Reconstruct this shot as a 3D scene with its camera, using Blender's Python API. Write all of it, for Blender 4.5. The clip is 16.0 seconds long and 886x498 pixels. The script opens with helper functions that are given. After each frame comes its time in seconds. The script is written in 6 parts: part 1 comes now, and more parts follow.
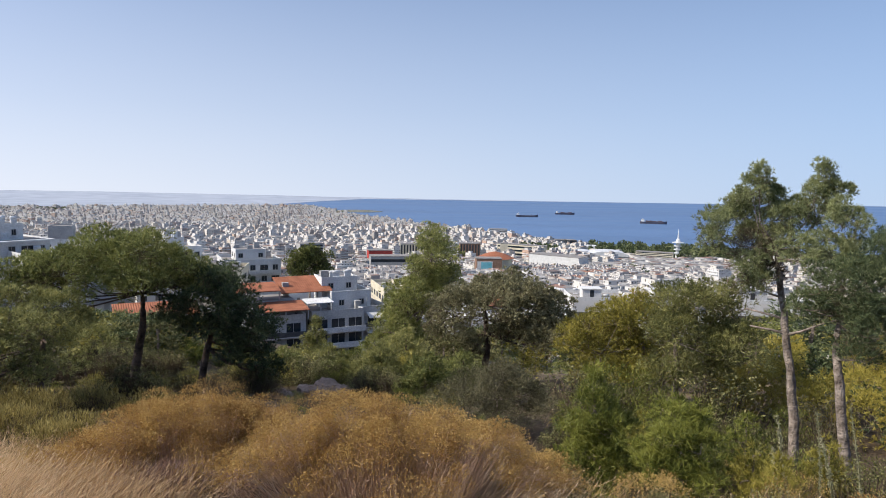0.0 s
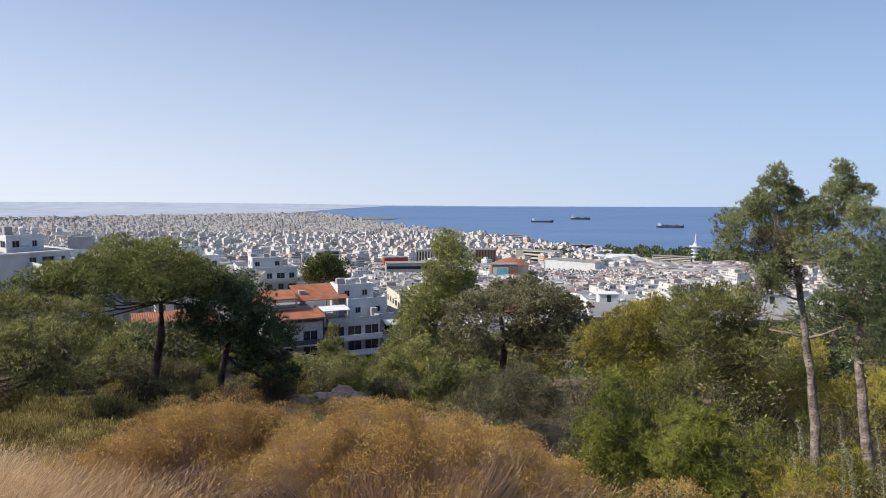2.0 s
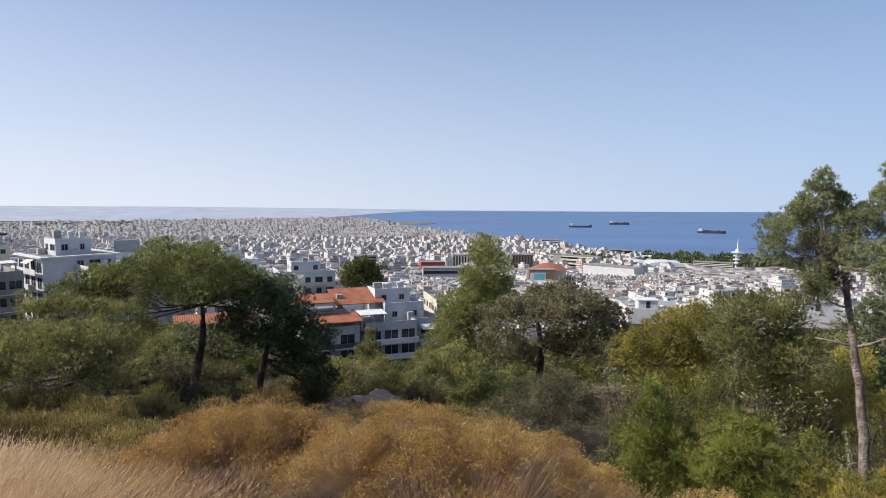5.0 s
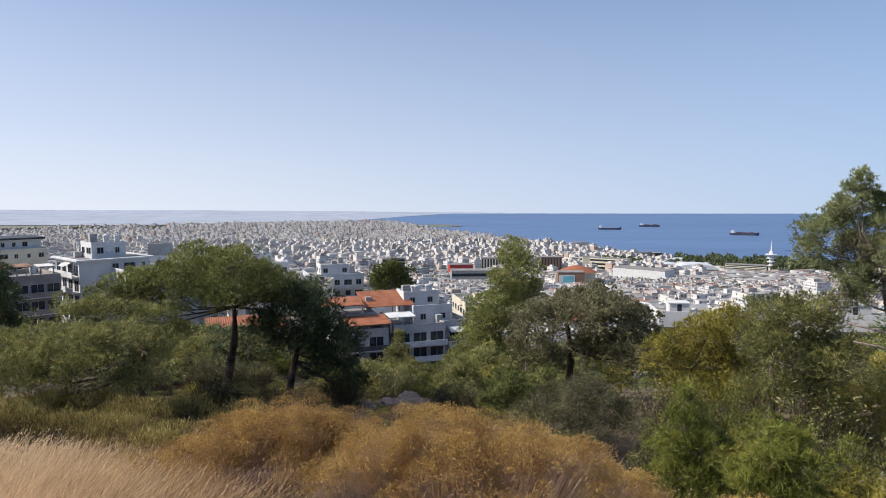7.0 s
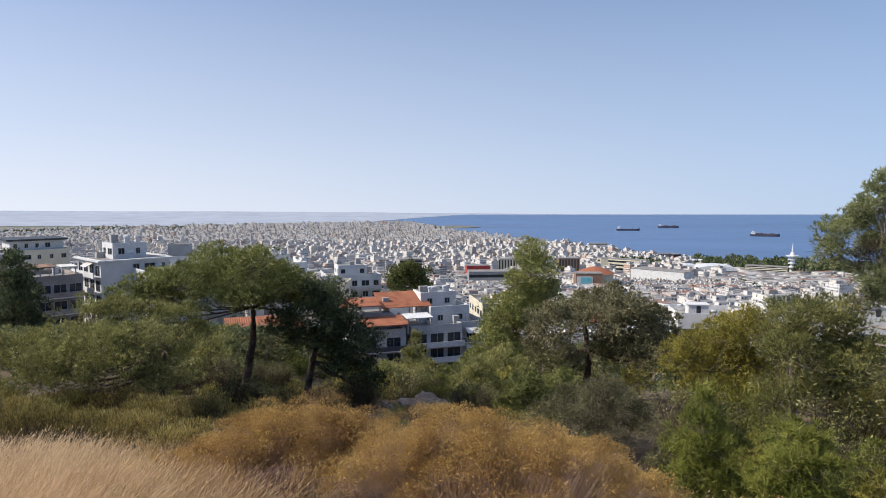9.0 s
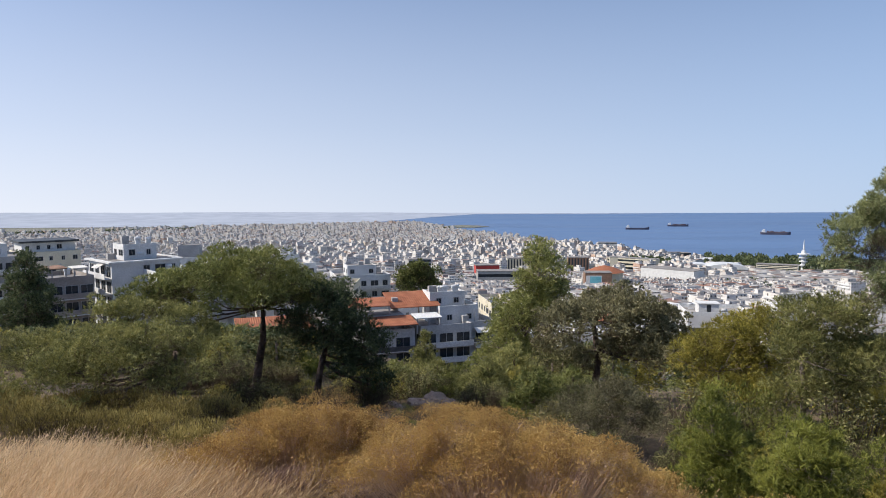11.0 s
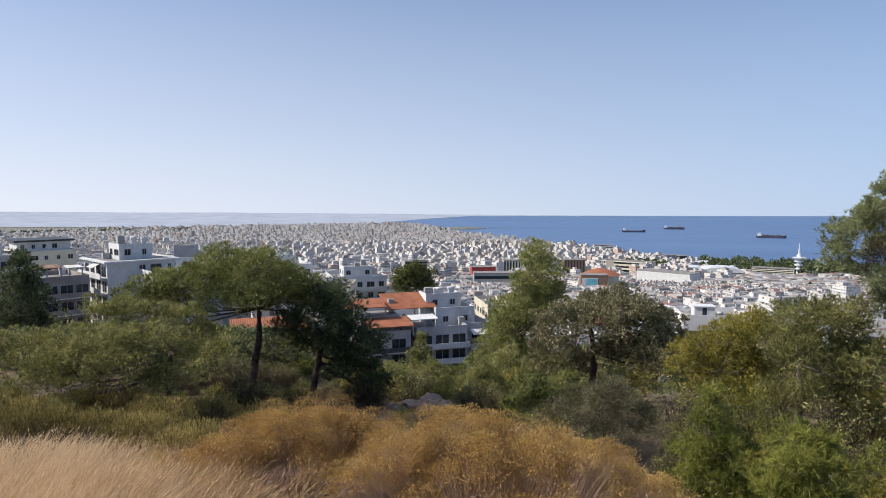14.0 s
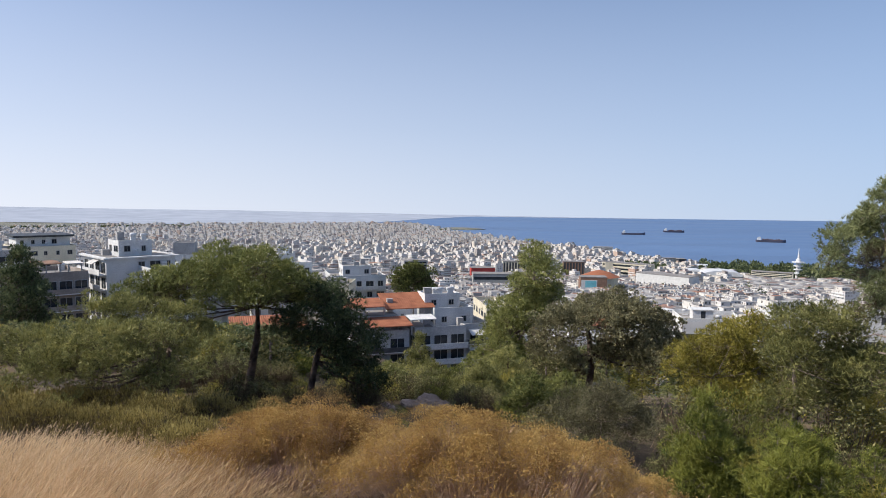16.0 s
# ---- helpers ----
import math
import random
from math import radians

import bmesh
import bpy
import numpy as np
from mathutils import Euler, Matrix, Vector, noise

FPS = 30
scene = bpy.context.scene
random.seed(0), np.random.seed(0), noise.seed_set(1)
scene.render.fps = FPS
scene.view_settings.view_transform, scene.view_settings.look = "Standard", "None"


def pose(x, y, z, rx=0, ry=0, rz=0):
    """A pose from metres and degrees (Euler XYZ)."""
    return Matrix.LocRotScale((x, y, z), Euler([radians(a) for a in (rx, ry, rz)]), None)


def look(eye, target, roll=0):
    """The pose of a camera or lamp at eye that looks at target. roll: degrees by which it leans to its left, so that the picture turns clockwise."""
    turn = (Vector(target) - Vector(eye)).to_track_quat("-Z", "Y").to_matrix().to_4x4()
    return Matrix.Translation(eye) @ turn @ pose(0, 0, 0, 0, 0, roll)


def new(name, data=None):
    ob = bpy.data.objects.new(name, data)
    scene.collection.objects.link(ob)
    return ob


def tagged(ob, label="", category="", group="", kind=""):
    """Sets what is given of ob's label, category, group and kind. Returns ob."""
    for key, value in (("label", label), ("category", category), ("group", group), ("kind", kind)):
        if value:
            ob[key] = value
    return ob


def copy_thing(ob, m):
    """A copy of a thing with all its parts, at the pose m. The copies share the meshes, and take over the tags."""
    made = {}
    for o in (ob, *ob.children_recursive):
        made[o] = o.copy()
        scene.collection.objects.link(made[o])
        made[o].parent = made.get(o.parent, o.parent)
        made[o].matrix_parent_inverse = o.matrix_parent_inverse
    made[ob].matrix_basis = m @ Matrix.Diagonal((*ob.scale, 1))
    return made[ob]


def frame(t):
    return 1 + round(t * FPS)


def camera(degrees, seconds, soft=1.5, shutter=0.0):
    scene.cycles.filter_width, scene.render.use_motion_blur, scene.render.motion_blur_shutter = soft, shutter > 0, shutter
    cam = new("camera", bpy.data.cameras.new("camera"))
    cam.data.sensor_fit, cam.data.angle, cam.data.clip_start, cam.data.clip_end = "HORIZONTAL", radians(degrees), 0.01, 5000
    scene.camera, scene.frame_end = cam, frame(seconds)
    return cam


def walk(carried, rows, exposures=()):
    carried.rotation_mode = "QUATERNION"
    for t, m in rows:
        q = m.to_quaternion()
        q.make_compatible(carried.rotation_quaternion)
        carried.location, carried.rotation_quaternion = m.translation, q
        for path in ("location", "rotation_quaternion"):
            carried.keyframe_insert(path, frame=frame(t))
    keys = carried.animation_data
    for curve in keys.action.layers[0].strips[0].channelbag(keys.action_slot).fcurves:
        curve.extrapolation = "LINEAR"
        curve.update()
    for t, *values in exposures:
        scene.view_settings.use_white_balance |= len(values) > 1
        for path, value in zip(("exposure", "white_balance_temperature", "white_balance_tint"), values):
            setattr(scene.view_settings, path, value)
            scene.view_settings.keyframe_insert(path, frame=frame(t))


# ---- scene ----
cam = camera(64.08, 16.0, soft=0.6)
walk(cam, [
    (0.0, pose(0.014, 0.034, 1.605, 84.07, -1.12, -7.84)),
    (0.5, pose(0.018, 0.029, 1.594, 84.32, -0.87, -7.86)),
    (1.0, pose(0.026, 0.024, 1.606, 84.34, -0.62, -7.41)),
    (1.5, pose(0.020, 0.027, 1.599, 84.42, -0.54, -7.01)),
    (2.0, pose(0.021, 0.027, 1.603, 84.58, -0.39, -6.65)),
    (2.5, pose(0.015, 0.026, 1.602, 84.64, -0.35, -5.90)),
    (3.0, pose(0.015, 0.037, 1.604, 84.63, -0.27, -5.39)),
    (3.5, pose(0.016, 0.021, 1.601, 84.67, -0.30, -5.13)),
    (4.0, pose(0.016, 0.034, 1.602, 84.73, -0.31, -4.63)),
    (6.5, pose(0.003, 0.012, 1.602, 85.18, -0.25, -2.09)),
    (7.0, pose(-0.002, 0.033, 1.600, 85.15, -0.06, -1.39)),
    (7.5, pose(0.008, -0.000, 1.607, 85.00, 0.15, -0.94)),
    (8.0, pose(0.011, -0.020, 1.612, 85.03, 0.11, -0.89)),
    (8.5, pose(0.003, -0.015, 1.610, 85.05, -0.06, -0.32)),
    (9.0, pose(0.000, -0.000, 1.600, 85.23, -0.00, -0.00)),
    (11.5, pose(0.011, -0.034, 1.610, 85.21, 0.34, 0.74)),
    (12.0, pose(-0.003, 0.016, 1.597, 85.22, 0.24, 0.64)),
    (12.5, pose(0.002, 0.001, 1.601, 85.20, 0.09, 0.61)),
    (13.0, pose(0.007, -0.010, 1.605, 85.40, 0.00, 0.53)),
    (13.5, pose(-0.002, -0.005, 1.604, 85.43, -0.06, 0.58)),
    (14.0, pose(-0.007, 0.006, 1.601, 85.34, -0.03, 0.43)),
    (14.5, pose(0.007, -0.023, 1.605, 85.29, -0.19, 0.43)),
    (15.0, pose(0.005, -0.024, 1.608, 85.22, -0.18, 0.60)),
    (15.5, pose(-0.002, -0.025, 1.604, 85.31, -0.39, 0.45)),
    (16.0, pose(0.012, -0.050, 1.618, 85.36, -0.72, 0.45)),
], exposures=[(0.0, 0.12), (5.0, 0.08), (16.0, 0.06)])

# ---- light ----
SUN_AZ, SUN_EL = -98.0, 39.0
world = bpy.data.worlds.new("sky")
scene.world = world
world.use_nodes = True
wn, wl = world.node_tree.nodes, world.node_tree.links
wn.clear()
coord = wn.new("ShaderNodeTexCoord")
split = wn.new("ShaderNodeSeparateXYZ")
wl.new(coord.outputs["Generated"], split.inputs[0])
lift = wn.new("ShaderNodeMath")
lift.operation = "ADD"
lift.inputs[1].default_value = 0.033
wl.new(split.outputs["Z"], lift.inputs[0])
above = wn.new("ShaderNodeMath")
above.operation = "MAXIMUM"
above.inputs[1].default_value = 0.0
wl.new(lift.outputs[0], above.inputs[0])
raised = wn.new("ShaderNodeMath")
raised.operation = "ADD"
raised.inputs[1].default_value = 0.1
wl.new(above.outputs[0], raised.inputs[0])
join = wn.new("ShaderNodeCombineXYZ")
wl.new(split.outputs["X"], join.inputs["X"])
wl.new(split.outputs["Y"], join.inputs["Y"])
wl.new(raised.outputs[0], join.inputs["Z"])
sky = wn.new("ShaderNodeTexSky")
sky.sky_type = "NISHITA"
sky.sun_disc = False
sky.sun_elevation = radians(SUN_EL)
sky.sun_rotation = radians(SUN_AZ)
sky.altitude = 150
sky.air_density = 1.25
sky.dust_density = 0.3
sky.ozone_density = 2.0
wl.new(join.outputs[0], sky.inputs["Vector"])
# pale summer haze low over the horizon, denser towards the sun
haze_by_height = wn.new("ShaderNodeValToRGB")
for e, (p, v) in zip([haze_by_height.color_ramp.elements[0], haze_by_height.color_ramp.elements[1], haze_by_height.color_ramp.elements.new(0.12), haze_by_height.color_ramp.elements.new(0.3)], ((0.0, 0.82), (0.7, 0.0), (0.12, 0.52), (0.3, 0.2))):
    e.position, e.color = p, (v, v, v, 1)
wl.new(above.outputs[0], haze_by_height.inputs[0])
sunward = wn.new("ShaderNodeMapRange")
sunward.inputs["From Min"].default_value, sunward.inputs["From Max"].default_value = 0.7, -0.8
sunward.inputs["To Min"].default_value, sunward.inputs["To Max"].default_value = 0.0, 1.0
wl.new(split.outputs["X"], sunward.inputs["Value"])
haze_tone = wn.new("ShaderNodeMix")
haze_tone.data_type = "RGBA"
haze_tone.inputs[6].default_value = (3.8, 4.8, 6.7, 1)
haze_tone.inputs[7].default_value = (8.3, 8.15, 8.7, 1)
wl.new(sunward.outputs[0], haze_tone.inputs[0])
hazy = wn.new("ShaderNodeMix")
hazy.data_type = "RGBA"
facing = wn.new("ShaderNodeMapRange")
facing.inputs["From Min"].default_value, facing.inputs["From Max"].default_value = -0.3, 0.5
facing.inputs["To Min"].default_value, facing.inputs["To Max"].default_value = 0.0, 1.0
wl.new(split.outputs["Y"], facing.inputs["Value"])
haze_share = wn.new("ShaderNodeMath")
haze_share.operation = "MULTIPLY"
wl.new(haze_by_height.outputs[0], haze_share.inputs[0])
wl.new(facing.outputs[0], haze_share.inputs[1])
wl.new(haze_share.outputs[0], hazy.inputs[0])
clear = wn.new("ShaderNodeMix")
clear.data_type, clear.blend_type = "RGBA", "MULTIPLY"
clear.inputs[0].default_value = 1.0
clear.inputs[7].default_value = (0.97, 1.04, 1.2, 1)
wl.new(sky.outputs[0], clear.inputs[6])
wl.new(clear.outputs[2], hazy.inputs[6])
wl.new(haze_tone.outputs[2], hazy.inputs[7])
back = wn.new("ShaderNodeBackground")
back.inputs["Strength"].default_value = 0.113
wl.new(hazy.outputs[2], back.inputs["Color"])
world_out = wn.new("ShaderNodeOutputWorld")
wl.new(back.outputs[0], world_out.inputs["Surface"])

sun_data = bpy.data.lights.new("sun", "SUN")
sun_data.energy = 4.7
sun_data.angle = radians(0.6)
sun_data.color = (1.0, 0.93, 0.83)
sun = new("sun", sun_data)
to_sun = Vector((math.sin(radians(SUN_AZ)) * math.cos(radians(SUN_EL)), math.cos(radians(SUN_AZ)) * math.cos(radians(SUN_EL)), math.sin(radians(SUN_EL))))
sun.matrix_world = look(to_sun * 50, (0, 0, 0))


# ---- materials ----
def nodes_of(name, rough=0.8, metal=0.0):
    m = bpy.data.materials.new(name)
    m.use_nodes = True
    n, l = m.node_tree.nodes, m.node_tree.links
    b = n["Principled BSDF"]
    b.inputs["Roughness"].default_value = rough
    b.inputs["Metallic"].default_value = metal
    b.inputs["Specular IOR Level"].default_value = 0.3
    return m, n, l, b


def ramp(n, stops):
    r = n.new("ShaderNodeValToRGB")
    while len(r.color_ramp.elements) < len(stops):
        r.color_ramp.elements.new(0.5)
    for e, (p, c) in zip(r.color_ramp.elements, stops):
        e.position, e.color = p, (*c, 1)
    return r


def mixer(n, l, a, b, fac, how="MIX"):
    x = n.new("ShaderNodeMix")
    x.data_type, x.blend_type = "RGBA", how
    for sock, val in ((x.inputs[6], a), (x.inputs[7], b), (x.inputs[0], fac)):
        if isinstance(val, (int, float)):
            sock.default_value = val
        elif isinstance(val, tuple):
            sock.default_value = (*val, 1)
        else:
            l.new(val, sock)
    return x.outputs[2]


def grain(n, l, scale, detail=5, coords="Object"):
    t = n.new("ShaderNodeTexCoord")
    x = n.new("ShaderNodeTexNoise")
    x.inputs["Scale"].default_value, x.inputs["Detail"].default_value = scale, detail
    l.new(t.outputs[coords], x.inputs["Vector"])
    return x.outputs["Fac"]


def bump(n, l, b, height, strength, dist):
    x = n.new("ShaderNodeBump")
    x.inputs["Strength"].default_value, x.inputs["Distance"].default_value = strength, dist
    l.new(height, x.inputs["Height"])
    l.new(x.outputs[0], b.inputs["Normal"])


def surface(name, dark, light, scale=3.0, fine=30.0, rough=0.85, relief=0.3, dist=0.02, metal=0.0):
    """A plain weathered surface: stains at one scale, grain at another."""
    m, n, l, b = nodes_of(name, rough, metal)
    big, small = grain(n, l, scale), grain(n, l, fine, 3)
    r = ramp(n, ((0.3, dark), (0.7, light)))
    l.new(big, r.inputs[0])
    g = ramp(n, ((0.25, (0.75, 0.75, 0.75)), (0.75, (1.1, 1.1, 1.1))))
    l.new(small, g.inputs[0])
    l.new(mixer(n, l, r.outputs[0], g.outputs[0], 1.0, "MULTIPLY"), b.inputs["Base Color"])
    if relief:
        bump(n, l, b, small, relief, dist)
    return m


def foliage(name, dark, mid, light, see_through=0.35, spread=0.9, rough=0.5):
    """Leaves and needles: each blade its own tone, patches over the crown, light through the blade."""
    m, n, l, b = nodes_of(name, rough)
    b.inputs["Specular IOR Level"].default_value = 0.22 if rough < 0.6 else 0.15
    geo = n.new("ShaderNodeNewGeometry")
    info = n.new("ShaderNodeObjectInfo")
    patch = grain(n, l, spread, 3)
    add = n.new("ShaderNodeMath")
    add.operation = "MULTIPLY_ADD"
    l.new(geo.outputs["Random Per Island"], add.inputs[0])
    add.inputs[1].default_value = 0.4
    l.new(patch, add.inputs[2])
    tone = n.new("ShaderNodeMath")
    tone.operation = "MULTIPLY_ADD"
    l.new(info.outputs["Random"], tone.inputs[0])
    tone.inputs[1].default_value = 0.22
    l.new(add.outputs[0], tone.inputs[2])
    r = ramp(n, ((0.5, dark), (0.77, mid), (1.0, light)))
    l.new(tone.outputs[0], r.inputs[0])
    l.new(r.outputs[0], b.inputs["Base Color"])
    tr = n.new("ShaderNodeBsdfTranslucent")
    l.new(r.outputs[0], tr.inputs["Color"])
    mx = n.new("ShaderNodeMixShader")
    mx.inputs[0].default_value = see_through
    l.new(b.outputs[0], mx.inputs[1])
    l.new(tr.outputs[0], mx.inputs[2])
    l.new(mx.outputs[0], n["Material Output"].inputs["Surface"])
    return m


M_NEEDLE = foliage("pine_needles", (0.046, 0.058, 0.018), (0.17, 0.185, 0.053), (0.4, 0.395, 0.135), 0.17, 1.7)
M_NEEDLE_BLUE = foliage("blue_green_needles", (0.028, 0.041, 0.021), (0.09, 0.117, 0.051), (0.24, 0.265, 0.12), 0.16, 1.7)
M_NEEDLE_GREY = foliage("grey_green_needles", (0.042, 0.056, 0.024), (0.15, 0.172, 0.072), (0.37, 0.385, 0.175), 0.18, 2.4)
M_NEEDLE_YELLOW = foliage("yellow_green_needles", (0.1, 0.09, 0.02), (0.3, 0.262, 0.047), (0.54, 0.45, 0.108), 0.22, 1.7)
M_NEEDLE_OLIVE = foliage("olive_needles", (0.07, 0.075, 0.025), (0.24, 0.235, 0.076), (0.49, 0.455, 0.175), 0.2, 1.7)
M_NEEDLE_YOUNG = foliage("young_needles", (0.034, 0.045, 0.011), (0.115, 0.132, 0.024), (0.29, 0.295, 0.062), 0.18, 1.7)
M_LEAF_GREY = foliage("grey_green_leaves", (0.045, 0.042, 0.023), (0.12, 0.11, 0.06), (0.26, 0.232, 0.13), 0.3, 1.7, 0.7)
M_LEAF_OAK = foliage("dull_green_leaves", (0.042, 0.045, 0.02), (0.14, 0.137, 0.056), (0.34, 0.31, 0.135), 0.18, 1.7, 0.6)
M_LEAF_CONE = foliage("grey_olive_leaves", (0.065, 0.062, 0.032), (0.2, 0.185, 0.096), (0.41, 0.37, 0.21), 0.18, 1.7, 0.6)
M_LEAF_DRY = foliage("dry_bush_leaves", (0.23, 0.125, 0.052), (0.465, 0.292, 0.096), (0.67, 0.47, 0.175), 0.4, 2.6, 0.85)
M_TWIG_DRY = foliage("dry_bush_twigs", (0.22, 0.13, 0.095), (0.4, 0.26, 0.18), (0.54, 0.4, 0.28), 0.15, 2.0, 0.85)
M_TWIG_BARE = foliage("bare_twigs", (0.16, 0.095, 0.08), (0.3, 0.195, 0.16), (0.42, 0.3, 0.24), 0.1, 2.0, 0.85)
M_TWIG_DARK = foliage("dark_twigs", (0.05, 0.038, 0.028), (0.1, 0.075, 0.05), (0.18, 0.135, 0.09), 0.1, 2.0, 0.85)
M_HEATH = foliage("heath_sprigs", (0.08, 0.062, 0.024), (0.23, 0.185, 0.058), (0.42, 0.335, 0.12), 0.3, 1.6, 0.75)
M_STRAW = foliage("dry_grass", (0.34, 0.21, 0.11), (0.6, 0.415, 0.23), (0.8, 0.61, 0.39), 0.35, 0.7, 0.75)
M_STALK = foliage("pale_stalks", (0.14, 0.14, 0.075), (0.29, 0.28, 0.16), (0.46, 0.43, 0.28), 0.2, 0.9, 0.7)
M_BARK = surface("pine_bark", (0.1, 0.075, 0.06), (0.44, 0.36, 0.3), 6, 25, 0.95, 1.0, 0.05)
M_BARK_DARK = surface("dark_pine_bark", (0.05, 0.035, 0.028), (0.19, 0.135, 0.105), 6, 25, 0.95, 1.0, 0.05)
M_ROCK = surface("pinkish_rock", (0.27, 0.18, 0.135), (0.52, 0.385, 0.3), 1.5, 14, 0.9, 0.8, 0.06)


def ground_material():
    m, n, l, b = nodes_of("hillside_soil", 0.95)
    near, fine = grain(n, l, 0.35), grain(n, l, 9, 6)
    soil = ramp(n, ((0.35, (0.07, 0.05, 0.032)), (0.55, (0.13, 0.09, 0.055)), (0.72, (0.24, 0.17, 0.1))))
    l.new(near, soil.inputs[0])
    geo = n.new("ShaderNodeNewGeometry")
    away = n.new("ShaderNodeVectorMath")
    away.operation = "LENGTH"
    l.new(geo.outputs["Position"], away.inputs[0])
    town = n.new("ShaderNodeMapRange")
    town.inputs["From Min"].default_value, town.inputs["From Max"].default_value = 120, 200
    l.new(away.outputs["Value"], town.inputs["Value"])
    street = ramp(n, ((0.4, (0.14, 0.15, 0.1)), (0.6, (0.32, 0.31, 0.285))))
    l.new(near, street.inputs[0])
    speck = ramp(n, ((0.3, (0.6, 0.6, 0.6)), (0.7, (1.15, 1.12, 1.05))))
    l.new(fine, speck.inputs[0])
    l.new(mixer(n, l, mixer(n, l, soil.outputs[0], street.outputs[0], town.outputs[0]), speck.outputs[0], 1.0, "MULTIPLY"), b.inputs["Base Color"])
    bump(n, l, b, fine, 0.6, 0.06)
    return m


def city_wall_material():
    """Plaster in many pale tones, a tone for each house, with rows of window openings and shutters."""
    m, n, l, b = nodes_of("city_plaster", 0.85)
    geo = n.new("ShaderNodeNewGeometry")
    tone = ramp(n, ((0.0, (0.38, 0.345, 0.32)), (0.2, (0.56, 0.52, 0.485)), (0.4, (0.7, 0.665, 0.635)), (0.65, (0.73, 0.705, 0.675)), (0.85, (0.71, 0.66, 0.59)), (0.95, (0.66, 0.58, 0.49)), (1.0, (0.55, 0.37, 0.28))))
    l.new(geo.outputs["Random Per Island"], tone.inputs[0])
    uv = n.new("ShaderNodeUVMap")
    sp = n.new("ShaderNodeSeparateXYZ")
    l.new(uv.outputs[0], sp.inputs[0])

    def cell(sock, size, a, c):
        d = n.new("ShaderNodeMath")
        d.operation, d.inputs[1].default_value = "DIVIDE", size
        l.new(sock, d.inputs[0])
        f = n.new("ShaderNodeMath")
        f.operation = "FRACT"
        l.new(d.outputs[0], f.inputs[0])
        lo = n.new("ShaderNodeMath")
        lo.operation, lo.inputs[1].default_value = "GREATER_THAN", a
        l.new(f.outputs[0], lo.inputs[0])
        hi = n.new("ShaderNodeMath")
        hi.operation, hi.inputs[1].default_value = "LESS_THAN", c
        l.new(f.outputs[0], hi.inputs[0])
        p = n.new("ShaderNodeMath")
        p.operation = "MULTIPLY"
        l.new(lo.outputs[0], p.inputs[0])
        l.new(hi.outputs[0], p.inputs[1])
        return p.outputs[0]

    both = n.new("ShaderNodeMath")
    both.operation = "MULTIPLY"
    l.new(cell(sp.outputs["X"], 3.1, 0.3, 0.68), both.inputs[0])
    l.new(cell(sp.outputs["Y"], 3.0, 0.3, 0.75), both.inputs[1])
    def floored(sock, size):
        d = n.new("ShaderNodeMath")
        d.operation, d.inputs[1].default_value = "DIVIDE", size
        l.new(sock, d.inputs[0])
        f = n.new("ShaderNodeMath")
        f.operation = "FLOOR"
        l.new(d.outputs[0], f.inputs[0])
        return f.outputs[0]

    key = n.new("ShaderNodeCombineXYZ")
    l.new(floored(sp.outputs["X"], 3.1), key.inputs["X"])
    l.new(floored(sp.outputs["Y"], 3.0), key.inputs["Y"])
    many = n.new("ShaderNodeMath")
    many.operation, many.inputs[1].default_value = "MULTIPLY", 97.0
    l.new(geo.outputs["Random Per Island"], many.inputs[0])
    l.new(many.outputs[0], key.inputs["Z"])
    chance = n.new("ShaderNodeTexWhiteNoise")
    l.new(key.outputs[0], chance.inputs["Vector"])
    there = n.new("ShaderNodeMath")
    there.operation, there.inputs[1].default_value = "GREATER_THAN", 0.42
    l.new(chance.outputs["Value"], there.inputs[0])
    seen = n.new("ShaderNodeMath")
    seen.operation = "MULTIPLY"
    l.new(both.outputs[0], seen.inputs[0])
    l.new(there.outputs[0], seen.inputs[1])
    shut = ramp(n, ((0.3, (0.06, 0.065, 0.07)), (0.7, (0.14, 0.13, 0.12)), (0.85, (0.3, 0.27, 0.23)), (1.0, (0.5, 0.48, 0.45))))
    l.new(chance.outputs["Value"], shut.inputs[0])
    wear = grain(n, l, 0.4)
    wr = ramp(n, ((0.3, (0.8, 0.8, 0.8)), (0.7, (1.0, 1.0, 1.0))))
    l.new(wear, wr.inputs[0])
    body = mixer(n, l, tone.outputs[0], wr.outputs[0], 1.0, "MULTIPLY")
    l.new(mixer(n, l, body, shut.outputs[0], seen.outputs[0]), b.inputs["Base Color"])
    return m


def sea_material():
    m, n, l, b = nodes_of("sea_water", 0.22)
    t = n.new("ShaderNodeTexCoord")
    mp = n.new("ShaderNodeMapping")
    mp.inputs["Scale"].default_value = (0.0012, 0.006, 1)
    l.new(t.outputs["Object"], mp.inputs[0])
    streak = n.new("ShaderNodeTexNoise")
    streak.inputs["Scale"].default_value, streak.inputs["Detail"].default_value = 1.0, 6
    l.new(mp.outputs[0], streak.inputs["Vector"])
    r = ramp(n, ((0.3, (0.08, 0.147, 0.28)), (0.7, (0.115, 0.197, 0.35))))
    l.new(streak.outputs["Fac"], r.inputs[0])
    l.new(r.outputs[0], b.inputs["Base Color"])
    rr = ramp(n, ((0.35, (0.42, 0.42, 0.42)), (0.7, (0.6, 0.6, 0.6))))
    l.new(streak.outputs["Fac"], rr.inputs[0])
    l.new(rr.outputs[0], b.inputs["Roughness"])
    b.inputs["Specular IOR Level"].default_value = 0.25
    bump(n, l, b, grain(n, l, 0.15, 6), 0.5, 0.5)
    return m


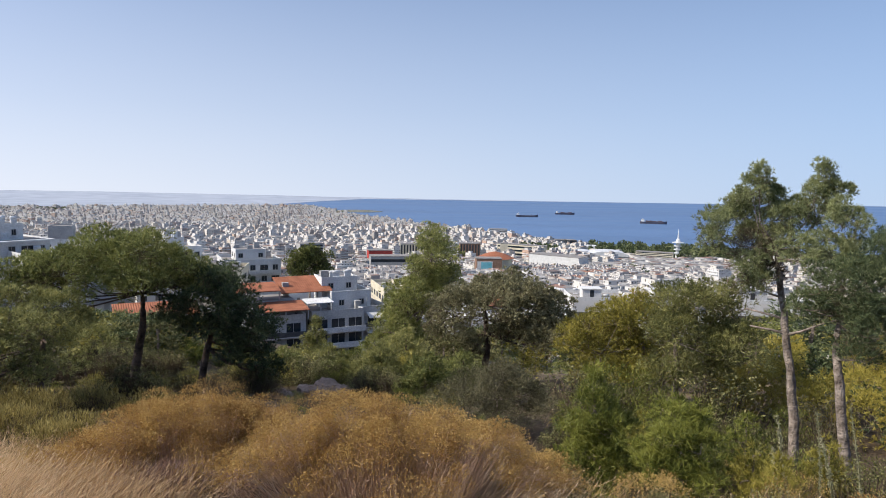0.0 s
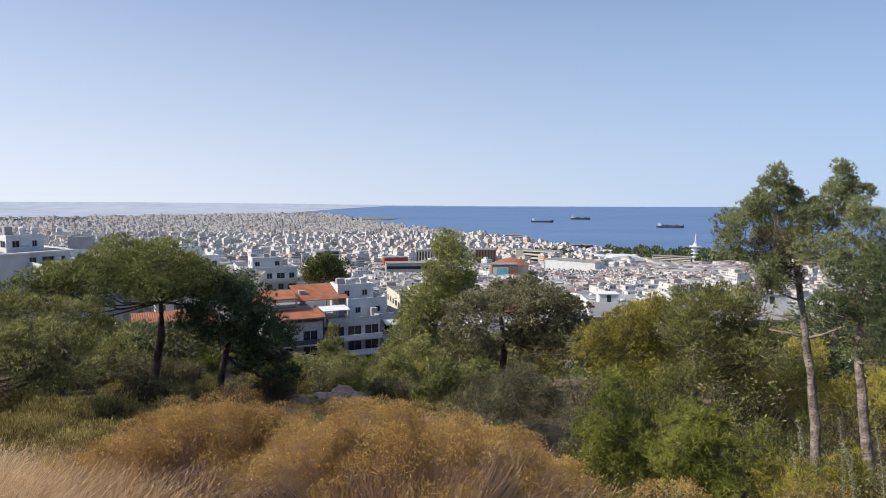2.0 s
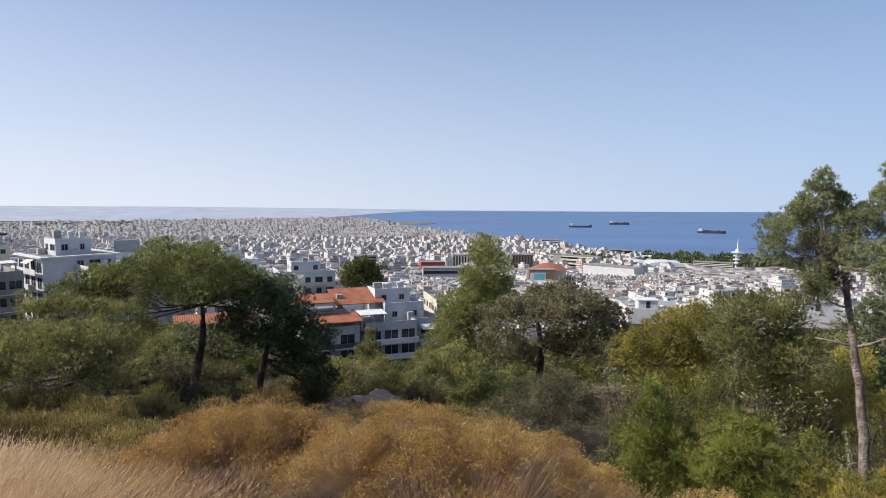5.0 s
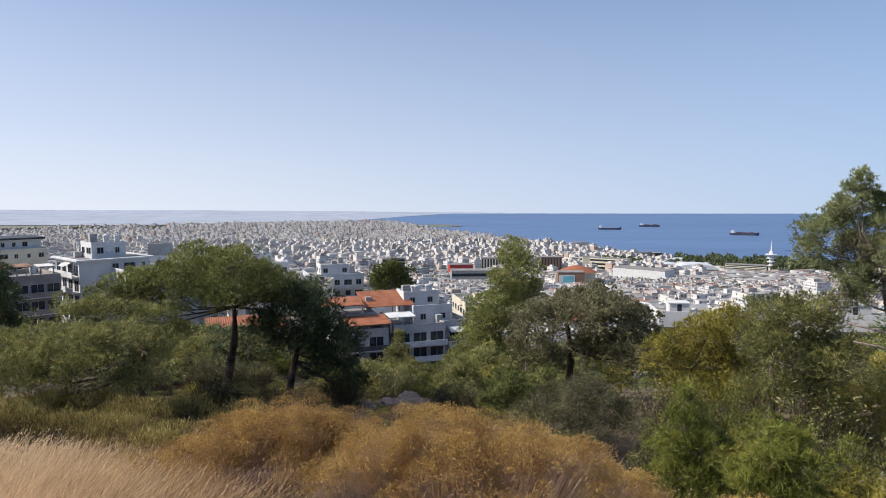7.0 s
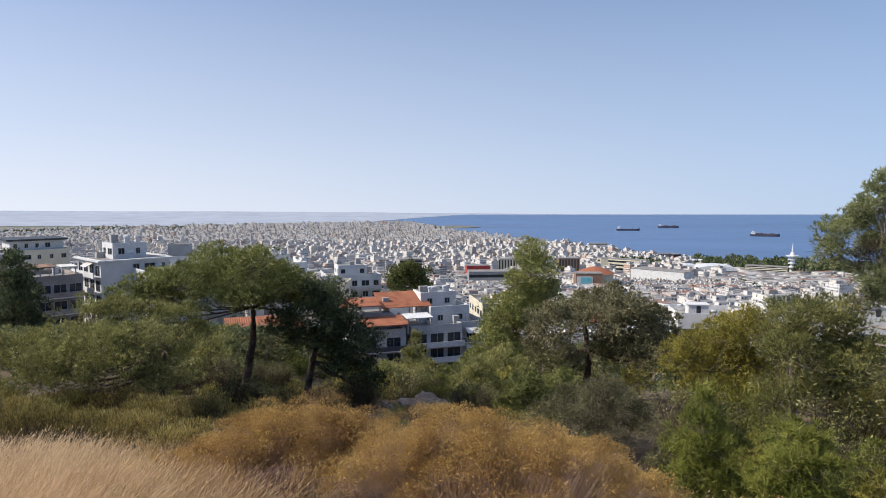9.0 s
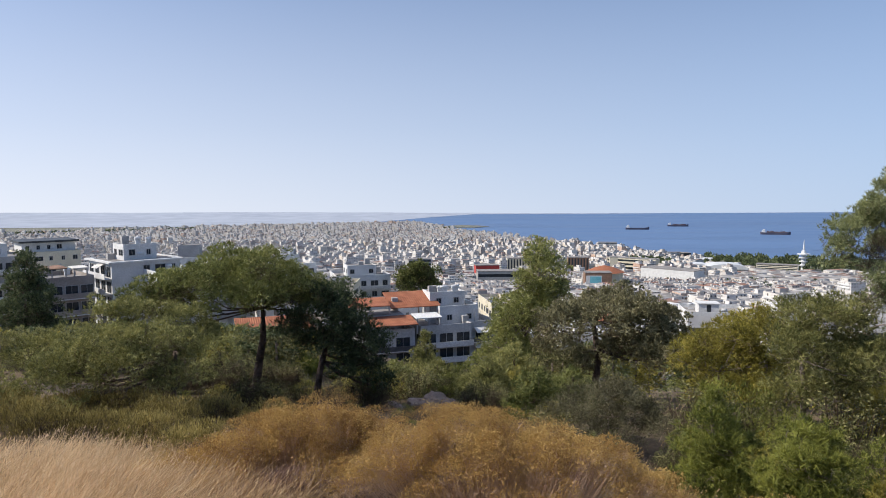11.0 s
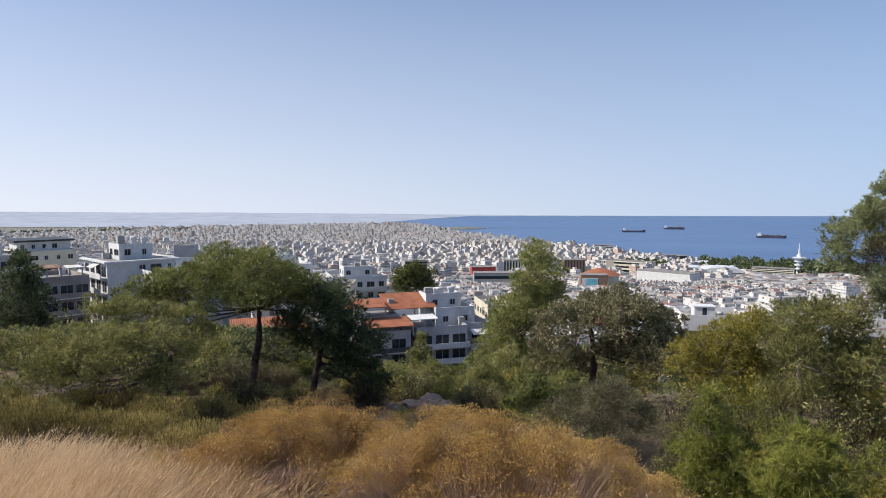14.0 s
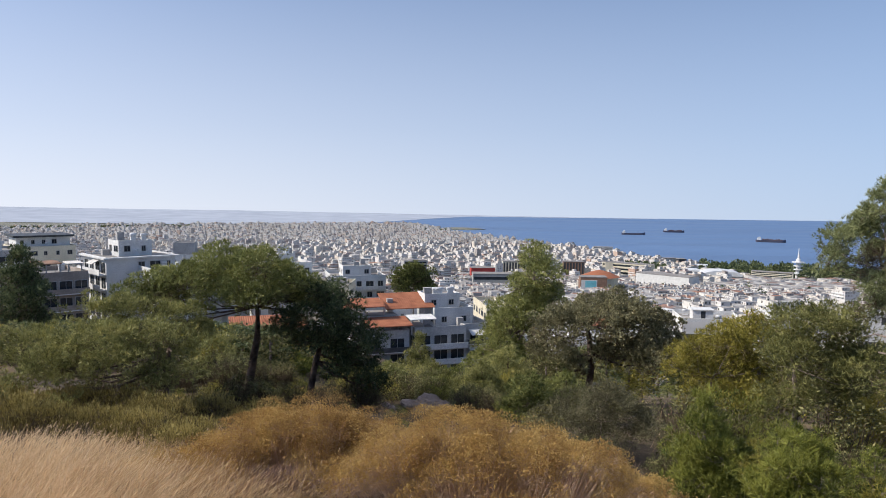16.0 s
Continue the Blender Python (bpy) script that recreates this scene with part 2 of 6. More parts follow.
def roof_material():
    """Flat roofs: screed, felt and whitewash, a tone for each roof, stained in patches."""
    m, n, l, b = nodes_of("roof_screed", 0.9)
    geo = n.new("ShaderNodeNewGeometry")
    tone = ramp(n, ((0.0, (0.19, 0.17, 0.16)), (0.12, (0.36, 0.19, 0.13)), (0.2, (0.27, 0.25, 0.235)), (0.65, (0.38, 0.355, 0.33)), (1.0, (0.56, 0.53, 0.5))))
    l.new(geo.outputs["Random Per Island"], tone.inputs[0])
    stain = ramp(n, ((0.35, (0.6, 0.6, 0.6)), (0.65, (1.05, 1.05, 1.05))))
    l.new(grain(n, l, 0.3), stain.inputs[0])
    l.new(mixer(n, l, tone.outputs[0], stain.outputs[0], 1.0, "MULTIPLY"), b.inputs["Base Color"])
    return m


M_GROUND = ground_material()
M_CITY = city_wall_material()
M_SEA = sea_material()
M_ROOF = roof_material()
M_WHITE = surface("white_plaster", (0.6, 0.59, 0.575), (0.78, 0.77, 0.75), 0.3, 4.0, 0.85, 0.15)
# White stucco darkened for both balcony shade and dirt on the stepped house.
M_STUCCO = surface("shaded_soiled_stucco", (0.36, 0.355, 0.35), (0.56, 0.55, 0.535), 0.35, 3.0, 0.9, 0.2)
M_CREAM = surface("cream_plaster", (0.62, 0.55, 0.42), (0.76, 0.69, 0.54), 0.3, 4.0, 0.85, 0.15)
M_GREY = surface("grey_concrete", (0.32, 0.31, 0.3), (0.5, 0.48, 0.46), 0.4, 4.0, 0.9, 0.2)
M_BROWN = surface("brown_brick", (0.2, 0.12, 0.08), (0.34, 0.21, 0.15), 0.5, 5.0, 0.9, 0.2)
M_TAUPE = surface("taupe_plaster", (0.26, 0.22, 0.19), (0.4, 0.35, 0.31), 0.4, 4.0, 0.9, 0.2)
M_TILE = surface("clay_tile", (0.26, 0.09, 0.045), (0.44, 0.17, 0.09), 0.8, 6.0, 0.85, 0.4)
M_RED = surface("red_sheet", (0.5, 0.06, 0.05), (0.65, 0.1, 0.08), 0.5, 5.0, 0.6, 0.1)
M_TEAL = surface("teal_panel", (0.15, 0.45, 0.52), (0.25, 0.6, 0.68), 0.1, 1.0, 0.6, 0.0)
M_AWNING = surface("striped_canvas", (0.55, 0.52, 0.48), (0.75, 0.72, 0.68), 1.0, 8.0, 0.9, 0.1)
M_DARK = surface("dark_shutter", (0.03, 0.035, 0.04), (0.07, 0.075, 0.08), 1.0, 8.0, 0.5, 0.1)
M_RAIL = surface("dark_railing", (0.06, 0.06, 0.065), (0.12, 0.12, 0.12), 1.0, 8.0, 0.6, 0.1)
M_PANE = surface("window_pane", (0.02, 0.025, 0.03), (0.04, 0.05, 0.06), 0.5, 2.0, 0.12, 0.0)
# Dark hull paint lifted towards blue to carry the haze over the water.
M_HULL = surface("dark_hull", (0.07, 0.07, 0.1), (0.12, 0.11, 0.14), 0.05, 0.5, 0.6, 0.0)
M_CRATE = surface("dark_containers", (0.08, 0.06, 0.07), (0.16, 0.12, 0.13), 0.08, 0.4, 0.7, 0.0)
M_STEEL = surface("painted_steel", (0.6, 0.6, 0.6), (0.78, 0.78, 0.78), 0.3, 3.0, 0.5, 0.0)


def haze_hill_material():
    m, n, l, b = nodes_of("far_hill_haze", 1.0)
    # Distance haze put into the hills' blue-grey colour, with a faint glow.
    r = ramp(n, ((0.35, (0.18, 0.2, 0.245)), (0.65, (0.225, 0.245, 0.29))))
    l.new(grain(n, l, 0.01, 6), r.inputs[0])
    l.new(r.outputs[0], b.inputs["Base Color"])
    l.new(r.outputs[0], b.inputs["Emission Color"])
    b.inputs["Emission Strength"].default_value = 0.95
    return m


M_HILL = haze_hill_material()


# ---- mesh helpers ----
def part(name, bm, material, parent=None, label=""):
    me = bpy.data.meshes.new(name)
    bm.to_mesh(me)
    bm.free()
    return place(name, me, material, parent, label)


def place(name, me, material, parent=None, label=""):
    if material is not None and not me.materials:
        me.materials.append(material)
    ob = new(name, me)
    ob.parent = parent
    if label:
        ob["label"] = label
    return ob


def thing(name, where, label, category, group="", turn=0.0, kind=""):
    e = new(name)
    e.empty_display_size = 0.3
    e.matrix_world = pose(*where, 0, 0, turn)
    return tagged(e, label, category, group, kind)


def box(bm, x0, y0, z0, x1, y1, z1, mat=0):
    v = [bm.verts.new(c) for c in ((x0, y0, z0), (x1, y0, z0), (x1, y1, z0), (x0, y1, z0), (x0, y0, z1), (x1, y0, z1), (x1, y1, z1), (x0, y1, z1))]
    for f in ((3, 2, 1, 0), (4, 5, 6, 7), (0, 1, 5, 4), (1, 2, 6, 5), (2, 3, 7, 6), (3, 0, 4, 7)):
        bm.faces.new([v[i] for i in f]).material_index = mat
    return v


def tris(name, points):
    """A mesh of loose triangles from an (n, 3, 3) array."""
    n = len(points)
    me = bpy.data.meshes.new(name)
    me.vertices.add(n * 3)
    me.vertices.foreach_set("co", np.ascontiguousarray(points, dtype=np.float32).ravel())
    me.loops.add(n * 3)
    me.loops.foreach_set("vertex_index", np.arange(n * 3, dtype=np.int32))
    me.polygons.add(n)
    me.polygons.foreach_set("loop_start", np.arange(0, n * 3, 3, dtype=np.int32))
    me.update(calc_edges=True)
    return me


def quads(name, verts, faces):
    """A mesh of four-cornered faces from arrays."""
    me = bpy.data.meshes.new(name)
    me.vertices.add(len(verts))
    me.vertices.foreach_set("co", np.ascontiguousarray(verts, dtype=np.float32).ravel())
    me.loops.add(len(faces) * 4)
    me.loops.foreach_set("vertex_index", np.ascontiguousarray(faces, dtype=np.int32).ravel())
    me.polygons.add(len(faces))
    me.polygons.foreach_set("loop_start", np.arange(0, len(faces) * 4, 4, dtype=np.int32))
    me.polygons.foreach_set("use_smooth", np.zeros(len(faces), bool))
    me.update(calc_edges=True)
    return me


def unit(a):
    return a / np.maximum(np.linalg.norm(a, axis=-1, keepdims=True), 1e-6)


def tube(bm, points, radii, sides=8, rough=0.0, rng=None):
    rings = []
    for i, (p, r) in enumerate(zip(points, radii)):
        p = Vector(p)
        q = Vector(points[min(i + 1, len(points) - 1)]) - Vector(points[max(i - 1, 0)])
        turn = q.to_track_quat("Z", "Y")
        ring = []
        for k in range(sides):
            a = 2 * math.pi * k / sides
            rr = r * (1 + (rng.uniform(-rough, rough) if rng else 0))
            ring.append(bm.verts.new(p + turn @ Vector((math.cos(a) * rr, math.sin(a) * rr, 0))))
        rings.append(ring)
    for a, b in zip(rings, rings[1:]):
        for k in range(sides):
            bm.faces.new((a[k], a[(k + 1) % sides], b[(k + 1) % sides], b[k])).smooth = True
    bm.faces.new(rings[0][::-1])
    bm.faces.new(rings[-1])


def blades(rng, base, way, length, width, splay, facing=0.0):
    """Thin triangles: one per row of base, along way with some splay; facing turns their flat sides outwards."""
    n = len(base)
    d = unit(way + rng.normal(0, splay, (n, 3)))
    side = unit(np.cross(d, way * facing + rng.normal(0, 1, (n, 3))))
    ln = (length * rng.uniform(0.6, 1.25, n))[:, None]
    w = (width * rng.uniform(0.7, 1.3, n))[:, None]
    return np.stack([base - side * w / 2, base + side * w / 2, base + d * ln], 1)


def leaves(rng, base, way, length, width, splay, facing=0.0):
    """Small pointed leaves: two triangles each, as a kite; facing turns them outwards."""
    n = len(base)
    d = unit(way + rng.normal(0, splay, (n, 3)))
    side = unit(np.cross(d, way * facing + rng.normal(0, 1, (n, 3))))
    ln = (length * rng.uniform(0.6, 1.25, n))[:, None]
    w = (width * rng.uniform(0.7, 1.3, n))[:, None]
    mid = base + d * ln * 0.45
    a = np.stack([base, mid + side * w / 2, base + d * ln], 1)
    b = np.stack([base, base + d * ln, mid - side * w / 2], 1)
    return np.concatenate([a, b])


# ---- land ----
EYE, SEA = 1.6, -150.4


def smooth(a, b, x):
    t = np.clip((x - a) / (b - a), 0, 1)
    return t * t * (3 - 2 * t)


def coast(az):
    """How far the shore lies in each direction, degrees to the right of straight ahead."""
    return np.interp(az, [-9.5, -8.5, -3, -0.2, 3.5, 6.7, 11.8, 17.8, 26, 40, 60], [9000, 3180, 3140, 2614, 2240, 2055, 1842, 1560, 1640, 1560, 1500])


def land(x, y):
    """The height of the ground."""
    x, y = np.asarray(x, float), np.asarray(y, float)
    r = np.hypot(x, y)
    az = np.degrees(np.arctan2(x, np.maximum(y, 1e-3)))
    ahead = np.maximum(y, 0)
    s = 0.232 + 0.0028 * np.clip(x, -11, 1) - 0.035 * smooth(9.5, 4, ahead)
    s = s + 0.0108 * np.clip(x - 1, 0, 9) * smooth(21, 11, ahead) + 0.002 * np.clip(x - 1, 0, 12) * smooth(11, 21, ahead)
    s = s + 0.06 * smooth(1.0, 3.0, x) * smooth(16, 9, ahead)
    hill = -s * ahead - 0.00032 * np.clip(ahead - 22, 0, 200) ** 2
    hill = hill + np.where(y < 0, -0.05 * y, 0)
    left = smooth(5, -25, az)
    right_side = np.interp(r, [134, 250, 400, 800, 1300, 1700], [-36, -58, -78, -116, -141, SEA + 3])
    left_side = np.interp(r, [160, 300, 500, 900, 1400, 2000, 2600], [-31, -46, -64, -97, -127, -143, SEA + 3])
    city = right_side * (1 - left) + left_side * left
    k = 6.0
    h = np.clip(0.5 + 0.5 * (city - hill) / k, 0, 1)
    z = hill * (1 - h) + city * h + k * h * (1 - h)
    z = np.where(y < 60, hill, z)
    bumps = 0.12 * np.sin(x * 0.9 + 1.3) * np.sin(y * 0.7) * smooth(2, 8, r) * smooth(120, 60, r)
    z = z + bumps
    shore = coast(az)
    wet = smooth(shore - 15, shore + 25, r)
    z = z * (1 - wet) + (SEA - 6) * wet
    return np.where((y > 4350) | ((az < -7) & (r > 3960)), SEA - 80, z)


def build_ground():
    ang = np.radians(np.concatenate([np.arange(-180, -60, 6), np.arange(-60, 60, 0.6), np.arange(60, 180, 6)]))
    rad = np.concatenate([[0.0, 0.3, 0.8, 1.4, 2.2], np.arange(3, 30, 0.7), np.geomspace(30, 300, 60), np.geomspace(310, 5600, 110)])
    A, R = np.meshgrid(ang, rad)
    X, Y = R * np.sin(A), R * np.cos(A)
    Z = land(X, Y)
    verts = np.stack([X, Y, Z], -1).reshape(-1, 3)
    na, nr = len(ang), len(rad)
    i, j = np.meshgrid(np.arange(nr - 1), np.arange(na), indexing="ij")
    k = (j + 1) % na
    faces = np.stack([i * na + j, (i + 1) * na + j, (i + 1) * na + k, i * na + k], -1).reshape(-1, 4)[:, ::-1]
    me = quads("ground", verts, faces)
    me.polygons.foreach_set("use_smooth", np.ones(len(faces), bool))
    ob = place("ground", me, M_GROUND)
    tagged(ob, "dry grassy hillside falling to the city plain", "ground", kind="structure")


build_ground()
bm = bmesh.new()
xs = np.linspace(-1500, 6500, 41)
ys = np.linspace(700, 4400, 30)
grid = [[bm.verts.new((x, y, SEA)) for x in xs] for y in ys]
for a, b in zip(grid, grid[1:]):
    for k in range(len(xs) - 1):
        bm.faces.new((a[k], a[k + 1], b[k + 1], b[k]))
tagged(part("water", bm, M_SEA), "calm deep blue sea in the gulf", "sea", kind="structure")

# far hills across the gulf: lowland in painted haze that rises behind the city to a long ridge
bm = bmesh.new()
prev = None
for i in range(161):
    x = -4400 + i * 55.0
    az = math.degrees(math.atan2(x, 4390))
    top = float(np.interp(az, [-45, -28, -18, -10, 0, 5, 12, 20], [24, 22, 20, 15, 9, 6, 3.5, 1.0]))
    top += 3.0 * noise.noise((x * 0.0022, 0.5, 0)) * min(1, top / 12) + 0.8 * noise.noise((x * 0.012, 4.5, 0)) * min(1, top / 12)
    near = float(np.interp(az, [-9.5, 2], [0.66, 0.9975]))
    foot = float(np.interp(az, [-9.5, -8, 2, 4], [5.0, 1.0, 0.5, -1.0]))
    mid = (near + 1) / 2
    lift = foot + (max(top, 0.6) - foot) * 0.35
    lift += 2.0 * noise.noise((x * 0.004, 9.5, 0)) if az < -9.5 else 0.0
    ring = [bm.verts.new((x * near, 4390 * near, SEA + foot)), bm.verts.new((x * mid, 4390 * mid, SEA + lift)), bm.verts.new((x, 4394, SEA + max(top, 0.6)))]
    if prev:
        for k in (0, 1):
            bm.faces.new((prev[k], ring[k], ring[k + 1], prev[k + 1])).smooth = True
    prev = ring
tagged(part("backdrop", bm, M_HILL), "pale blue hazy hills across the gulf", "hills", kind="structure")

# low headland that closes the bay
bm = bmesh.new()
rings = []
for f, h in ((1.0, -2.0), (0.97, 2.0), (0.6, 6.0), (0.2, 8.0)):
    rings.append([bm.verts.new((45 + 105 * f * math.cos(a) * (1 + 0.12 * math.sin(3 * a)), 2870 + 48 * f * math.sin(a) * (1 + 0.1 * math.sin(5 * a)), SEA + h)) for a in [2 * math.pi * k / 40 for k in range(40)]])
for p, q in zip(rings, rings[1:]):
    for k in range(40):
        bm.faces.new((p[k], p[(k + 1) % 40], q[(k + 1) % 40], q[k]))
bm.faces.new(rings[-1])
tagged(part("headland", bm, M_GROUND), "low wooded headland reaching into the gulf", "headland", kind="structure")


# ---- the city ----
SHORE_PARK = (19.5, 45.0)


def city_lots():
    """House plots on a turned street grid over the plain."""
    rng = np.random.default_rng(5)
    out = []
    for turn, step_x, step_y, lo, hi in ((12.0, 19.0, 21.0, 360, 900), (28.0, 14.0, 15.5, 900, 1900), (-15.0, 13.0, 14.5, 1900, 3300)):
        t = math.radians(turn)
        n = int(hi * 1.5 / step_x)
        gx, gy = np.meshgrid(np.arange(-n, n), np.arange(-n, n))
        u = gx * step_x + np.floor_divide(gx, 4) * 7.0
        w = gy * step_y + np.floor_divide(gy, 3) * 8.0
        x, y = u * math.cos(t) - w * math.sin(t), u * math.sin(t) + w * math.cos(t)
        x, y = x.ravel() + rng.normal(0, 1.2, x.size), y.ravel() + rng.normal(0, 1.2, x.size)
        r, az = np.hypot(x, y), np.degrees(np.arctan2(x, y))
        keep = (r > lo) & (r < hi) & (np.abs(az) < 44) & (y > 0) & (r < coast(az) - 28) & (r < np.interp(az, [-40, -12, -4], [2850, 2960, 3080]))
        keep &= rng.random(x.size) > 0.07
        out.append(np.stack([x[keep], y[keep], np.full(keep.sum(), t), np.full(keep.sum(), step_x), np.full(keep.sum(), step_y)], 1))
    lots = np.concatenate(out)
    r, az = np.hypot(lots[:, 0], lots[:, 1]), np.degrees(np.arctan2(lots[:, 0], lots[:, 1]))
    park = (az > SHORE_PARK[0]) & (az < SHORE_PARK[1]) & (r > 1330)
    park |= (az > 14) & (az < 17) & (r > 1150) & (r < 1350)
    wood = (az < -20) & (r > 2740 + 40 * np.sin(az * 1.3)) & (r < 2850)
    return lots[~(park | wood)]


def boxes_mesh(name, cx, cy, z0, z1, hx, hy, turn):
    """Many upright boxes in one mesh; each wall keeps its metres in the UV map."""
    n = len(cx)
    c, s = np.cos(turn), np.sin(turn)
    px = np.stack([-hx, hx, hx, -hx], 1)
    py = np.stack([-hy, -hy, hy, hy], 1)
    X = cx[:, None] + px * c[:, None] - py * s[:, None]
    Y = cy[:, None] + px * s[:, None] + py * c[:, None]
    lo = np.stack([X, Y, np.repeat(z0[:, None], 4, 1)], -1)
    hi = np.stack([X, Y, np.repeat(z1[:, None], 4, 1)], -1)
    verts = np.concatenate([lo, hi], 1).reshape(-1, 3)
    base = np.array([[0, 1, 5, 4], [1, 2, 6, 5], [2, 3, 7, 6], [3, 0, 4, 7], [4, 5, 6, 7]])
    faces = (base[None] + (np.arange(n) * 8)[:, None, None]).reshape(-1, 4)
    me = quads(name, verts, faces)
    h = z1 - z0
    uv = np.zeros((n, 5, 4, 2))
    for k, half in enumerate((hx, hy, hx, hy)):
        uv[:, k, 1, 0] = uv[:, k, 2, 0] = 2 * half
        uv[:, k, :, 0] += 0.4
        uv[:, k, 2, 1] = uv[:, k, 3, 1] = h
        uv[:, k, :, 1] += (3.0 - np.mod(h, 3.0))[:, None]
    me.uv_layers.new(name="UVMap").data.foreach_set("uv", uv.astype(np.float32).ravel())
    idx = np.tile(np.array([0, 0, 0, 0, 1], np.int32), n)
    me.materials.append(M_CITY)
    me.materials.append(M_ROOF)
    me.polygons.foreach_set("material_index", idx)
    return me


def build_city():
    rng = np.random.default_rng(9)
    lots = city_lots()
    x, y, t = lots[:, 0], lots[:, 1], lots[:, 2]
    r = np.hypot(x, y)
    n = len(lots)
    z = land(x, y)
    floors = rng.choice([3, 4, 5, 6, 7, 8], n, p=[0.1, 0.2, 0.25, 0.25, 0.14, 0.06])
    floors = np.where(r < 900, np.maximum(np.minimum(floors - 1, 5), 2), floors)
    floors = np.where(r > 1200, np.maximum(floors - 2, 2), floors)
    floors = np.where(rng.random(n) < 0.012, floors + 3, floors)
    az = np.degrees(np.arctan2(x, y))
    low = ((r > 560) & (r < 1060) & (az > 0) & (az < 22)) | ((r > 850) & (az > 22) & (az < 31) & (r < 1400))
    floors = np.where(low, np.minimum(floors, np.where(r < 820, 4, 3)), floors)
    hx, hy = lots[:, 3] * rng.uniform(0.32, 0.48, n), lots[:, 4] * rng.uniform(0.32, 0.46, n)
    top = z + floors * 3.0 + 0.6
    keep = ~near_plot(x, y)
    x, y, t, r, z, hx, hy, top = (a[keep] for a in (x, y, t, r, z, hx, hy, top))
    low = low[keep]
    n = len(x)
    for name, sel in (("city_houses", r < 1300), ("distant_city_houses", r >= 1300)):
        tagged(place(name, boxes_mesh(name, x[sel], y[sel], z[sel] - 8, top[sel], hx[sel], hy[sel], t[sel]), None), "dense pale plaster apartment houses of the city", "houses", kind="stuff")
    # stair heads and set-back top floors
    off = rng.uniform(-0.4, 0.4, (n, 2))
    px = x + off[:, 0] * hx * np.cos(t) - off[:, 1] * hy * np.sin(t)
    py = y + off[:, 0] * hx * np.sin(t) + off[:, 1] * hy * np.cos(t)
    sel = (rng.random(n) < 0.8) & ~low
    k = rng.uniform(0.25, 0.62, n)
    tagged(place("roof_rooms", boxes_mesh("roof_rooms", px[sel], py[sel], top[sel] - 0.1, top[sel] + rng.uniform(2.2, 3.4, sel.sum()), (hx * k)[sel], (hy * k)[sel], t[sel]), None), "plastered stair heads and set-back top floors on flat roofs", "roof rooms", kind="stuff")
    # tanks, vents and sheds on the nearer roofs
    sel = np.repeat(np.where(r < 1000)[0], 3)
    m = len(sel)
    ux, uy = rng.uniform(-0.85, 0.85, m) * hx[sel], rng.uniform(-0.85, 0.85, m) * hy[sel]
    cx = x[sel] + ux * np.cos(t[sel]) - uy * np.sin(t[sel])
    cy = y[sel] + ux * np.sin(t[sel]) + uy * np.cos(t[sel])
    tagged(place("roof_clutter", boxes_mesh("roof_clutter", cx, cy, top[sel] - 0.05, top[sel] + rng.uniform(0.5, 2.4, m), rng.uniform(0.3, 1.6, m), rng.uniform(0.3, 1.3, m), t[sel]), None), "tanks, vents and small sheds on flat roofs", "roof clutter", kind="stuff")
    # balcony bands of the nearer houses
    sel = np.where(r < 1250)[0]
    b = []
    for i in sel:
        for f in range(int((top[i] - z[i]) // 3)):
            zz = top[i] - 0.6 - 3.0 * (f + 1)
            for side in (0, 1):
                if rng.random() < 0.75:
                    b.append((i, zz, side))
    b = np.array(b)
    i, zz, side = b[:, 0].astype(int), b[:, 1], b[:, 2]
    front = side == 0
    ox = np.where(front, 0, -(hx[i] + 0.55))
    oy = np.where(front, -(hy[i] + 0.55), 0)
    bx = x[i] + ox * np.cos(t[i]) - oy * np.sin(t[i])
    by = y[i] + ox * np.sin(t[i]) + oy * np.cos(t[i])
    me = boxes_mesh("balcony_bands", bx, by, zz, zz + 1.05, np.where(front, hx[i] * 0.85, 0.6), np.where(front, 0.6, hy[i] * 0.85), t[i])
    me.materials.clear()
    me.materials.append(M_WHITE)
    me.materials.append(M_GREY)
    tagged(place("balcony_bands", me, None), "white balcony parapets in rows on city houses", "balconies", kind="stuff")


def near_plot(x, y):
    """Plots kept free for the houses that are built singly, and the wooded slope."""
    r, az = np.hypot(x, y), np.degrees(np.arctan2(x, y))
    out = (r < 365)
    for a, d, w in ((26.4, 1350, 60), (11.9, 870, 40), (16.9, 1000, 48), (24.6, 1300, 45), (5.4, 1100, 30), (10.15, 1110, 30), (14.0, 1150, 55), (2.9, 1000, 30), (4.0, 900, 40), (20.4, 1210, 60), (17.8, 1520, 30)):
        out |= np.hypot(x - d * np.sin(np.radians(a)), y - d * np.cos(np.radians(a))) < w
    return out


build_city()


